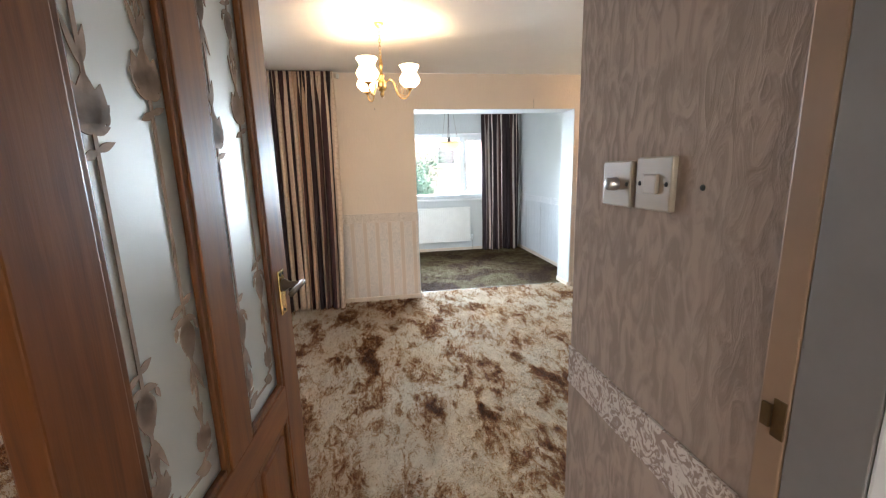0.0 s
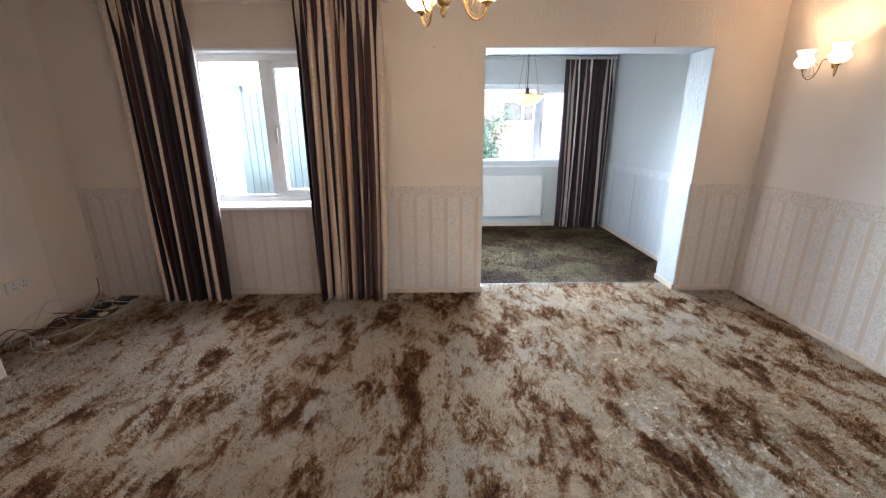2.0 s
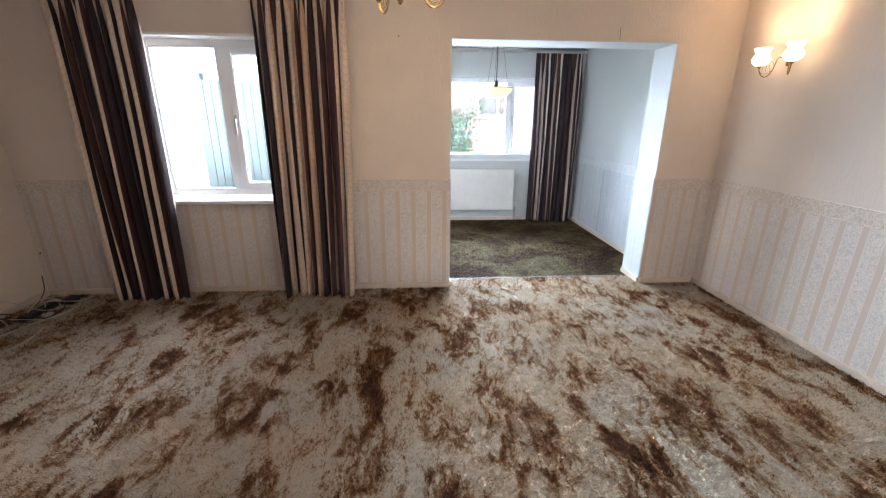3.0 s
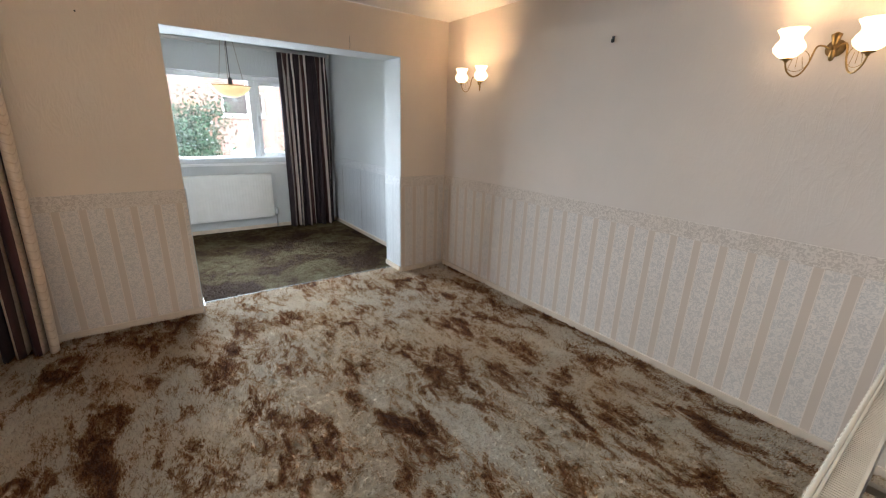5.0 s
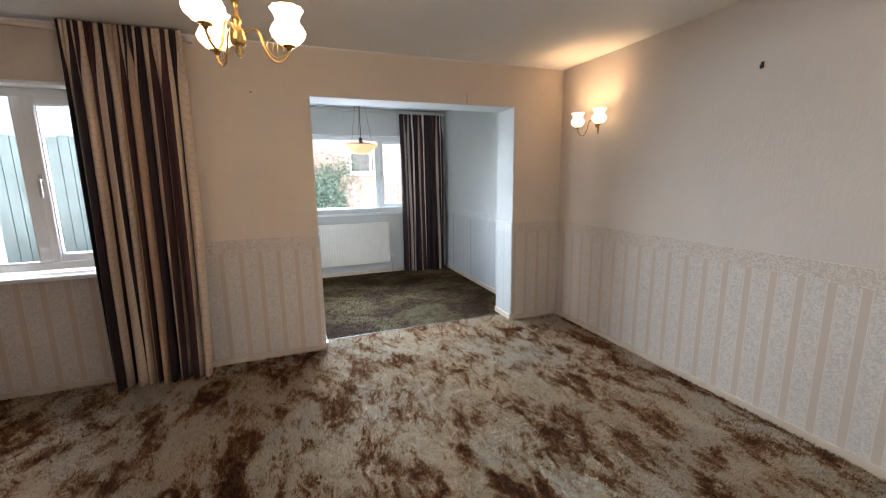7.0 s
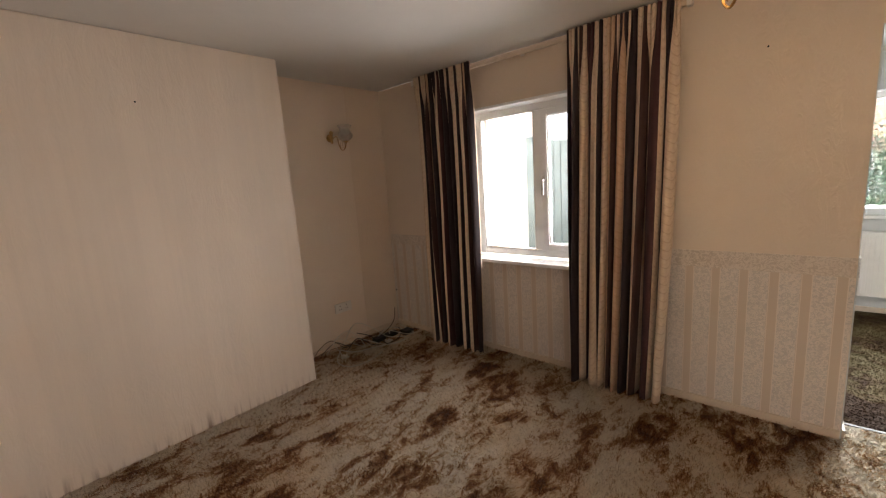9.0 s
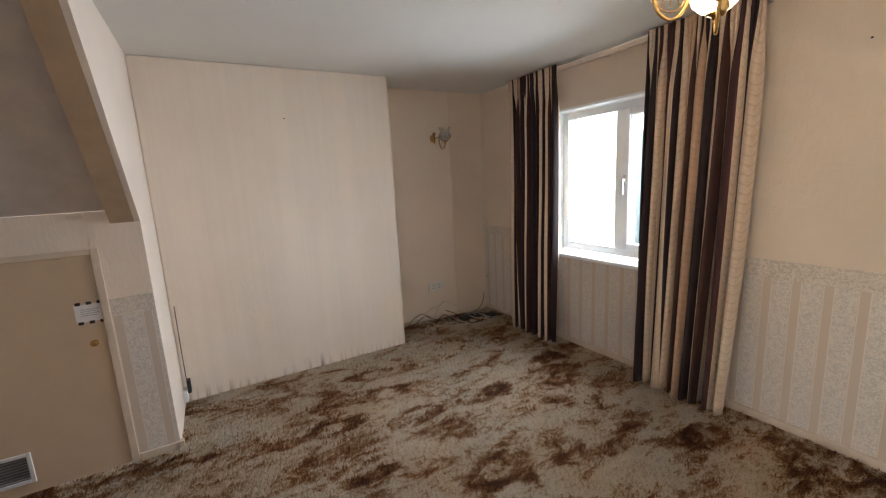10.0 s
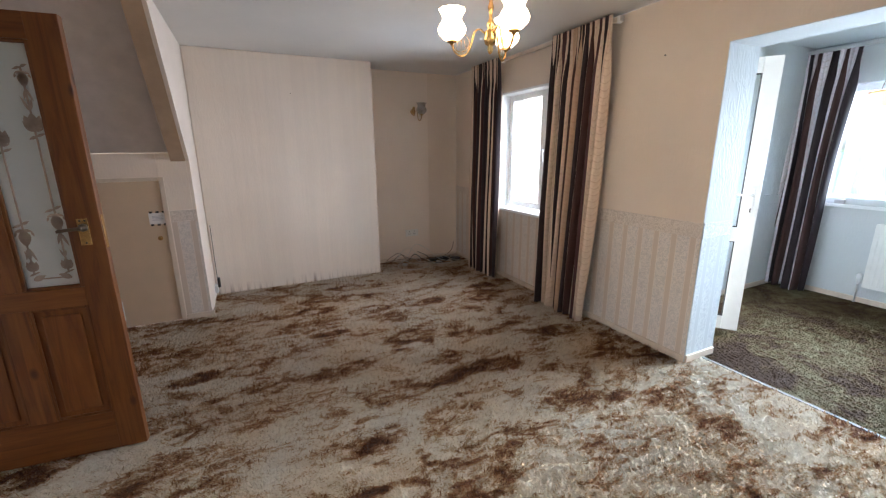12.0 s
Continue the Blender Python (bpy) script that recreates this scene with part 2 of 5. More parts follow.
M = dict(
    wall=wall_paint("cream_wall_paint", (0.79, 0.68, 0.57), (0.72, 0.61, 0.51), 0.17),
    wall_e=wall_paint("pale_wall_paint", (0.74, 0.66, 0.595), (0.68, 0.605, 0.545), 0.08),
    wall_w=wall_paint("ivory_ribbed_paper", (0.84, 0.735, 0.64), (0.77, 0.665, 0.57), 0.10),
    wall_bay=wall_paint("white_wall_paint", (0.62, 0.65, 0.66), (0.57, 0.60, 0.61), 0.3),
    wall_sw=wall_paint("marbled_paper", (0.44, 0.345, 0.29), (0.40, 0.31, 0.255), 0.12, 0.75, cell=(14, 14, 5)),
    breast=wall_paint("ivory_ribbed_paper_stained", (0.84, 0.735, 0.64), (0.77, 0.665, 0.57), 0.10, 0.0, True),
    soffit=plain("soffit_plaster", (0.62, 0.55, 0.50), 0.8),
    ceil=plain("ceiling_plaster", (0.74, 0.72, 0.69), 0.75, vary=0.07, scale=1.2, bump=0.25),
    dado=dado_paper("striped_dado_paper", (0.77, 0.70, 0.64), (0.635, 0.53, 0.445), (0.60, 0.555, 0.52)),
    dado_bay=dado_paper("striped_dado_paper_white", (0.65, 0.68, 0.69), (0.54, 0.57, 0.59), (0.50, 0.53, 0.56)),
    border=border_paper("floral_border", (0.72, 0.64, 0.57), (0.63, 0.545, 0.475)),
    border_bay=border_paper("floral_border_white", (0.72, 0.74, 0.75), (0.58, 0.60, 0.63)),
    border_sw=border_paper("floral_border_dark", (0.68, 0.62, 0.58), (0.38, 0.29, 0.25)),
    skirt=plain("cream_gloss_skirting", (0.70, 0.59, 0.48), 0.4),
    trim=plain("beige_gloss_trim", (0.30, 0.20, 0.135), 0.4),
    beam=plain("tan_painted_board", (0.50, 0.36, 0.24), 0.55),
    # dark grey: on the door frame this is shade put into pale paint
    frame_grey=plain("shaded_frame_grey", (0.21, 0.20, 0.20), 0.5),
    cupboard=plain("beige_painted_board", (0.62, 0.47, 0.33), 0.5, vary=0.08, scale=3),
    white=plain("white_upvc", (0.82, 0.84, 0.85), 0.3, vary=0.05),
    rad=plain("white_radiator_enamel", (0.80, 0.80, 0.78), 0.35, vary=0.05),
    rad_cream=plain("cream_radiator_enamel", (0.72, 0.64, 0.52), 0.35, vary=0.08),
    dark=plain("dark_plastic", (0.02, 0.02, 0.02), 0.5),
    brass=plain("polished_brass", (0.62, 0.40, 0.15), 0.24, 1.0, vary=0.2, scale=20),
    antique=plain("antique_brass", (0.34, 0.22, 0.09), 0.3, 1.0, vary=0.3, scale=40),
    old_brass=plain("aged_brass", (0.20, 0.13, 0.06), 0.4, 0.8, vary=0.3, scale=40),
    bronze=plain("dark_bronze", (0.12, 0.085, 0.06), 0.38, 0.7, vary=0.25, scale=40),
    chrome=plain("steel", (0.6, 0.6, 0.6), 0.3, 1.0),
    carpet=carpet_cream(), carpet_fibre=carpet_cream("shag_carpet_fibre", 0.36), olive=carpet_olive(), pine=pine(),
    pine_h=pine("varnished_pine_rail", 0), pane=glass("window_glass", (0.97, 0.99, 0.99), 0.0, 0.93),
    plate=plain("cream_plastic", (0.78, 0.76, 0.72), 0.35, vary=0.06),
    # yellowed cream for the switches, with the shadow on them darkened into the colour
    plate_shaded=plain("yellowed_shaded_plastic", (0.37, 0.32, 0.26), 0.4, vary=0.08),
)


# ---- mesh helpers ----
def box(bm, a, b, bevel=0.0):
    """An axis-aligned block between two corners."""
    x0, y0, z0 = (min(p, q) for p, q in zip(a, b))
    x1, y1, z1 = (max(p, q) for p, q in zip(a, b))
    r = bmesh.ops.create_cube(bm, size=1.0, matrix=Matrix.LocRotScale(((x0 + x1) / 2, (y0 + y1) / 2, (z0 + z1) / 2), None, (x1 - x0, y1 - y0, z1 - z0)))
    if bevel > 0:
        es = list({e for v in r["verts"] for e in v.link_edges})
        bmesh.ops.bevel(bm, geom=es, offset=bevel, segments=2, affect="EDGES", profile=0.6)
    return bm


def boxes(*pairs, bevel=0.0):
    bm = bmesh.new()
    for a, b in pairs:
        box(bm, a, b, bevel)
    return bm


def prism(pts, axis, lo, hi):
    """A polygon of 2D points swept along an axis from lo to hi."""
    bm = bmesh.new()

    def at(p, w):
        return {"x": (w, p[0], p[1]), "y": (p[0], w, p[1]), "z": (p[0], p[1], w)}[axis]
    v0 = [bm.verts.new(at(p, lo)) for p in pts]
    v1 = [bm.verts.new(at(p, hi)) for p in pts]
    bm.faces.new(v0)
    bm.faces.new(v1[::-1])
    for i in range(len(pts)):
        j = (i + 1) % len(pts)
        bm.faces.new((v0[j], v0[i], v1[i], v1[j]))
    bmesh.ops.recalc_face_normals(bm, faces=bm.faces)
    return bm


def lathe(profile, segs=24, frill=0.0, lobes=10, bm=None, m=None):
    """A turned shape from (radius, height) pairs; frill waves the rim's radius."""
    bm = bm or bmesh.new()
    rings = []
    top = max(h for _, h in profile)
    low = min(h for _, h in profile)
    for r, h in profile:
        ring = []
        for i in range(segs):
            a = 2 * math.pi * i / segs
            k = 1 + frill * math.cos(lobes * a) * ((h - low) / (top - low)) ** 2
            co = Vector((r * k * math.cos(a), r * k * math.sin(a), h))
            ring.append(bm.verts.new(m @ co if m else co))
        rings.append(ring)
    for p, q in zip(rings, rings[1:]):
        for i in range(segs):
            j = (i + 1) % segs
            bm.faces.new((p[i], p[j], q[j], q[i]))
    return bm


def tube(points, r=0.005, segs=8, bm=None):
    """A round rod along a line of points."""
    bm = bm or bmesh.new()
    pts = [Vector(p) for p in points]
    rings = []
    side = None
    for i, p in enumerate(pts):
        d = (pts[min(i + 1, len(pts) - 1)] - pts[max(i - 1, 0)]).normalized()
        ref = side if side is not None else (Vector((0, 0, 1)) if abs(d.z) < 0.9 else Vector((1, 0, 0)))
        a = (ref - d * ref.dot(d)).normalized()
        side = a
        b = d.cross(a)
        rr = r[i] if isinstance(r, (list, tuple)) else r
        rings.append([bm.verts.new(p + (a * math.cos(t) + b * math.sin(t)) * rr) for t in (2 * math.pi * s / segs for s in range(segs))])
    for p, q in zip(rings, rings[1:]):
        for i in range(segs):
            j = (i + 1) % segs
            bm.faces.new((p[i], p[j], q[j], q[i]))
    bm.faces.new(rings[0][::-1])
    bm.faces.new(rings[-1])
    return bm


def spline(ctrl, n=8):
    """Smooth line through control points."""
    c = [Vector(p) for p in ctrl]
    c = [c[0] * 2 - c[1]] + c + [c[-1] * 2 - c[-2]]
    out = []
    for i in range(1, len(c) - 2):
        p0, p1, p2, p3 = c[i - 1:i + 3]
        for s in range(n):
            t = s / n
            out.append(0.5 * ((2 * p1) + (p2 - p0) * t + (2 * p0 - 5 * p1 + 4 * p2 - p3) * t * t + (3 * p1 - p0 - 3 * p2 + p3) * t ** 3))
    out.append(c[-2])
    return out


def mesh_of(name, bm, material, smooth=False):
    me = bpy.data.meshes.new(name)
    bm.to_mesh(me)
    bm.free()
    me.materials.append(material)
    if smooth:
        me.polygons.foreach_set("use_smooth", [True] * len(me.polygons))
    return me


def thing(name, label, category, group="", base=None):
    ob = new(name)
    if base is not None:
        ob.matrix_basis = base
    return tagged(ob, label, category, group)


def part(name, bm, material, parent, label="", smooth=False):
    ob = new(name, mesh_of(name, bm, material, smooth))
    ob.parent = parent
    return tagged(ob, label)


def structure(name, bm, material, label, category, smooth=False):
    return tagged(new(name, mesh_of(name, bm, material, smooth)), label, category, kind="structure")


# ---- plan ----
CEIL = 2.40
XW, XE, YN = -2.495, 3.255, 4.855          # recess wall, long wall, window wall
XB, YB0, YB1 = -2.10, 1.85, 3.605          # chimney breast
XC, YS = -1.503, 1.83                      # cupboard face, stair side
YD0, YD1 = 0.79, 0.875                      # door wall
XS, YR, YV = 1.0, 1.41, 1.35               # switch wall and its corner, radiator wall
OX0, OX1, OZ = 0.935, 2.732, 2.047         # opening to the bay
YO = 5.165                                 # back of that opening
BX0, BX1, BY = 0.235, 3.03, 7.42           # garden room
BZ = 2.38
WX0, WX1, WZ0, WZ1 = -1.43, -0.27, 0.80, 2.03   # main window
VX0, VX1, VZ0, VZ1 = 0.40, 2.55, 0.90, 2.02     # garden room window
DX0, DX1, DZ = 0.14, 0.985, 2.02            # doorway

structure("floor", boxes(((-2.6, YV - 0.2, -0.12), (3.4, YO - 0.125, 0.0)), ((-2.6, YD0, -0.12), (XS + 0.12, YV - 0.2, 0.0))), M["carpet"], "cream shag carpet with brown blotches, worn", "floor")
structure("floor_garden_room", boxes(((-0.1, YO - 0.124, -0.12), (3.3, 7.75, -0.004))), M["olive"], "dark olive patterned carpet, worn", "floor")
structure("floor_hall", boxes(((-1.2, -1.6, -0.12), (1.9, YD0 - 0.001, -0.002))), M["carpet"], "cream and brown hall carpet", "floor")
structure("ceiling", boxes(((-2.8, YD1, CEIL), (3.5, YN - 0.001, CEIL + 0.15))), M["ceil"], "plain plaster ceiling with faint texture", "ceiling")
structure("ceiling_garden_room", boxes(((-0.1, YO, BZ), (3.3, 7.75, BZ + 0.15))), M["wall_bay"], "white ceiling of garden room", "ceiling")
structure("ceiling_hall", boxes(((-1.2, -1.6, CEIL), (1.9, YD1 - 0.001, CEIL + 0.15))), M["ceil"], "plain hall ceiling", "ceiling")

# window wall with its window hole and the wide opening
wall_n = structure("wall_north", boxes(
    ((XW - 0.2, YN, 0), (WX0, YO, CEIL)), ((WX1, YN, 0), (OX0, YO, CEIL)), ((OX1, YN, 0), (XE + 0.2, YO, CEIL)),
    ((WX0, YN, 0), (WX1, YO, WZ0)), ((WX0, YN, WZ1), (WX1, YO, CEIL)), ((OX0, YN, OZ), (OX1, YO, CEIL))), M["wall"],
    "cream embossed wall with striped dado and wide opening", "wall")
wall_e = structure("wall_east", boxes(((XE, YV - 0.2, 0), (XE + 0.2, YN, CEIL))), M["wall_e"], "pale painted wall with striped dado", "wall")
wall_w = structure("wall_west", boxes(((XW - 0.2, YB1, 0), (XW, YN, CEIL))), M["wall_w"], "ivory papered recess wall", "wall")
structure("chimney_breast", boxes(((XW - 0.2, YS, 0), (XB, YB1, CEIL)), bevel=0.012), M["breast"], "ivory ribbed-paper chimney breast, stained at foot", "chimney breast")
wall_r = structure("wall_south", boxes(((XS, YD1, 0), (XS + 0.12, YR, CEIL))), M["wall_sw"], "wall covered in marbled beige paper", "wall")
structure("wall_radiator", boxes(((XS + 0.1205, YV - 0.2, 0), (XE - 0.001, YV, CEIL))), M["wall_e"], "pale papered wall behind the radiator", "wall")
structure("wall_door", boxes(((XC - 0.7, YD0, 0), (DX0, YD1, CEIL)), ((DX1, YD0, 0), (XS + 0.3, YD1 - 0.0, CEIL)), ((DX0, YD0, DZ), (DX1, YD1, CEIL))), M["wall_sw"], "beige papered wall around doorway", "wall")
# the south side has a gap for the added, unseen glazed door
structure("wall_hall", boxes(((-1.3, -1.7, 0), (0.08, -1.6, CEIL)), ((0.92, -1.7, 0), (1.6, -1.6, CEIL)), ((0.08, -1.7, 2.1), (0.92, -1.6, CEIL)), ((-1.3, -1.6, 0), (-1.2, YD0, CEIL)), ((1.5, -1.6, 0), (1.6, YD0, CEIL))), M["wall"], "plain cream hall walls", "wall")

# stair side, cupboard front, sloping soffit
SL = 1.12


def soffit_z(x, z0):
    return z0 + SL * (x - XC)


XT = XC + (CEIL - 1.38) / SL
structure("wall_stair", prism([(XB - 0.2, 0), (XC, 0), (XC, 1.38), (XT, CEIL), (XB - 0.2, CEIL)], "y", YS - 0.025, YS), M["wall_w"], "ivory stair side wall with sloping edge", "wall")
structure("stair_string", prism([(XC - 0.02, 1.38), (XC + 0.001, 1.38), (XT, CEIL), (XT - 0.09, CEIL)], "y", YS - 0.13, YS - 0.026), M["beam"], "tan painted sloping stair string", "stair string")
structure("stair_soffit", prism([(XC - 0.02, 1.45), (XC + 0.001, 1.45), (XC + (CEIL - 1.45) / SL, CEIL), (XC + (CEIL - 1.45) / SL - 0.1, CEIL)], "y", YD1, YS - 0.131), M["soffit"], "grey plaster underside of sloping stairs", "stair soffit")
CY0, CY1, CZ = 0.83, 1.60, 1.235           # cupboard door
wall_c = structure("wall_cupboard", boxes(((XC - 0.1, CY1, 0), (XC, YS - 0.026, 1.448)), ((XC - 0.1, YD1, CZ), (XC, CY1 - 0.001, 1.448))), M["wall_w"], "papered cupboard front under stairs", "wall")

# garden room shell
structure("wall_garden_east", boxes(((BX1, YO, 0), (BX1 + 0.25, BY, BZ))), M["wall_bay"], "white embossed garden room wall", "wall")
structure("wall_garden_north", boxes(((BX0 - 0.3, BY, 0), (VX0, BY + 0.28, BZ)), ((VX1, BY, 0), (BX1 + 0.25, BY + 0.28, BZ)), ((VX0, BY, 0), (VX1, BY + 0.28, VZ0)), ((VX0, BY, VZ1), (VX1, BY + 0.28, BZ))), M["wall_bay"], "white wall around wide garden window", "wall")
structure("wall_garden_west", boxes(((BX0 - 0.25, 6.10, 0), (BX0, BY, BZ)), ((BX0 - 0.25, YO, 2.08), (BX0, 6.10, BZ)), ((BX0 - 0.25, YO, 0), (BX0, 5.22, 2.08))), M["wall_bay"], "white wall beside garden door", "wall")
for nm, a, b in (("opening_jamb", (OX1 - 0.004, YN + 0.004, 0), (OX1, YO, OZ)), ("opening_jamb", (OX0, YN + 0.004, 0), (OX0 + 0.004, YO, OZ)), ("opening_head", (OX0 + 0.0045, YN + 0.004, OZ - 0.004), (OX1 - 0.0045, YO, OZ))):
    structure("trim", boxes((a, b)), M["wall_bay"], "white painted lining of the opening", "trim")


# ---- dado paper, borders and skirting ----
DZ0, DZ1 = 0.882, 0.974


def dado(run, a, b, face, side, paper=None, border=None, skirt=True, z1=DZ1):
    """Paper, border and skirting along one wall. run: 'x' or 'y'; face: the wall's plane; side: +1 or -1, towards the room."""
    def blk(lo, hi, z0, z2, d0, d1):
        p, q = face + side * d0, face + side * d1
        return ((lo, p, z0), (hi, q, z2)) if run == "x" else ((p, lo, z0), (q, hi, z2))
    structure("dado_paper", boxes(blk(a, b, 0.0, z1 - 0.05, 0.0005, 0.003)), paper or M["dado"], "faded striped floral dado wallpaper", "wallpaper")
    structure("border", boxes(blk(a, b, z1 - 0.092, z1, 0.0008, 0.0055)), border or M["border"], "floral wallpaper border strip at dado height", "wallpaper")
    for z in (z1 - 0.096, z1 - 0.004):
        structure("trim", boxes(blk(a, b, z, z + 0.008, 0.0009, 0.0075), bevel=0.001), border or M["border"], "thin raised edge of wallpaper border", "trim")
    if skirt:
        structure("baseboard", boxes(blk(a, b, 0.0, 0.05, 0.001, 0.016), bevel=0.004), M["skirt"], "narrow cream painted skirting board", "baseboard")


dado("x", XW + 0.001, WX0 - 0.035, YN, -1)
dado("x", WX1 + 0.035, OX0 - 0.002, YN, -1)
structure("dado_paper", boxes(((WX0 - 0.0345, YN - 0.003, 0), (WX1 + 0.0345, YN - 0.0005, WZ0 - 0.013))), M["dado"], "faded striped floral paper below the window", "wallpaper")
structure("baseboard", boxes(((WX0 - 0.0345, YN - 0.016, 0), (WX1 + 0.0345, YN - 0.001, 0.05)), bevel=0.004), M["skirt"], "narrow cream painted skirting board", "baseboard")
dado("x", OX1 + 0.002, XE - 0.017, YN, -1)
dado("y", YV + 0.001, YN - 0.001, XE, -1)
structure("baseboard", boxes(((XW + 0.001, YB1, 0.0), (XW + 0.016, YN - 0.017, 0.05)), bevel=0.004), M["skirt"], "narrow cream painted skirting board", "baseboard")
dado("y", YO + 0.001, BY - 0.001, BX1, -1, M["dado_bay"], M["border_bay"])
dado("x", BX0 + 0.001, BX1 - 0.017, BY, -1, M["wall_bay"], M["wall_bay"])
dado("y", 6.13, BY - 0.017, BX0, 1, M["wall_bay"], M["wall_bay"])
dado("y", YN + 0.006, YO, OX0 + 0.004, 1, M["dado_bay"], M["border_bay"])
dado("y", YN + 0.006, YO, OX1 - 0.004, -1, M["dado_bay"], M["border_bay"])
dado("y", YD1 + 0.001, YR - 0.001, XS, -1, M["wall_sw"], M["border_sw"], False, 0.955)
dado("y", CY1 + 0.035, YS - 0.001, XC, 1)
structure("baseboard", boxes(((XC - 0.02, YS + 0.001, 0), (XC, YS + 0.02, 0.05)), ((XC + 0.0, YS - 0.02, 0), (XC + 0.016, YS + 0.02, 0.05)), bevel=0.003), M["skirt"], "cream skirting end at pier", "baseboard")
dull = plain("dull_aluminium", (0.15, 0.14, 0.13), 0.7)
structure("threshold", boxes(((OX0 + 0.006, YO - 0.138, -0.01), (OX1 - 0.006, YO - 0.116, 0.005)), bevel=0.002), dull, "thin metal carpet strip in the opening", "threshold")


# ---- curtains ----
def stripes_material(name, seq, edge):
    k = Nodes(name, 0.85)
    uv = k.n("ShaderNodeTexCoord").outputs["UV"]
    s = k.sep(uv)
    tot, acc = sum(w for w, _ in seq), 0.0
    pos, across, pale = [], [], []
    for w, c in seq:
        pos.append((acc / tot, c))
        pale.append((acc / tot, 1.0 if c[0] > 0.3 else 0.0))
        across += [(acc / tot, 0.0), ((acc + w) / tot - 0.0005, 1.0)]
        acc += w
    f = k.math("FRACT", k.math("DIVIDE", s[0], tot))
    col = k.ramp(f, pos, "CONSTANT")
    weave = k.noise(uv, 160, 3)
    # a chain of round scales runs down each pale stripe
    mid = k.math("SUBTRACT", k.ramp(f, across), 0.5)
    bow = k.math("MULTIPLY", k.math("MULTIPLY", mid, mid), 3.6)
    ph = k.math("FRACT", k.math("ADD", k.math("DIVIDE", s[1], edge), bow))
    line = k.math("MULTIPLY", k.ramp(ph, [(0.0, 0.36), (0.12, 0.04), (0.88, 0.0), (1.0, 0.36)]), k.ramp(f, pale, "CONSTANT"))
    blot = k.noise(uv, 45, 4, 0.6)
    col = k.mix(line, col, (0.33, 0.19, 0.10))
    col = k.mix(k.math("MULTIPLY", k.ramp(blot, [(0.45, 0.0), (0.65, 0.2)]), k.ramp(f, pale, "CONSTANT")), col, (0.42, 0.26, 0.15))
    k.base(k.mix(k.math("MULTIPLY", weave, 0.2), col, k.mix(0.5, col, (0.03, 0.02, 0.02))))
    k.bump(weave, 0.3, 0.002)
    k.b.inputs["Sheen Weight"].default_value = 0.04
    return k.m


BROWN, INK, CREAM, TAN, PLUM = (0.055, 0.020, 0.016), (0.024, 0.012, 0.015), (0.73, 0.59, 0.46), (0.58, 0.40, 0.28), (0.062, 0.020, 0.022)
CUR_L = stripes_material("striped_curtain_cloth", [(0.16, CREAM), (0.08, INK), (0.14, CREAM), (0.06, BROWN), (0.07, TAN), (0.13, INK), (0.05, CREAM), (0.09, INK), (0.07, CREAM), (0.12, PLUM), (0.05, CREAM), (0.14, INK), (0.04, CREAM), (0.09, INK)], 0.052)
CUR_R = stripes_material("striped_curtain_cloth_pair", [(0.10, TAN), (0.06, BROWN), (0.07, CREAM), (0.07, INK), (0.11, TAN), (0.09, INK), (0.07, CREAM), (0.13, INK), (0.10, CREAM), (0.08, BROWN), (0.10, CREAM), (0.07, PLUM), (0.06, CREAM), (0.13, INK), (0.13, CREAM)], 0.052)
CUR_BAY = stripes_material("dark_striped_curtain_cloth", [(0.10, INK), (0.03, (0.30, 0.25, 0.23)), (0.11, BROWN), (0.04, (0.42, 0.36, 0.33)), (0.12, INK), (0.065, (0.80, 0.74, 0.70)), (0.12, INK), (0.03, (0.34, 0.28, 0.26)), (0.10, BROWN), (0.07, (0.80, 0.74, 0.70)), (0.14, INK)], 0.052)
CUR_PALE = stripes_material("lilac_striped_curtain_cloth", [(0.10, INK), (0.10, (0.74, 0.70, 0.74)), (0.08, BROWN), (0.12, (0.62, 0.58, 0.62)), (0.08, INK), (0.06, (0.50, 0.45, 0.48)), (0.07, BROWN), (0.13, (0.78, 0.75, 0.78))], 0.052)


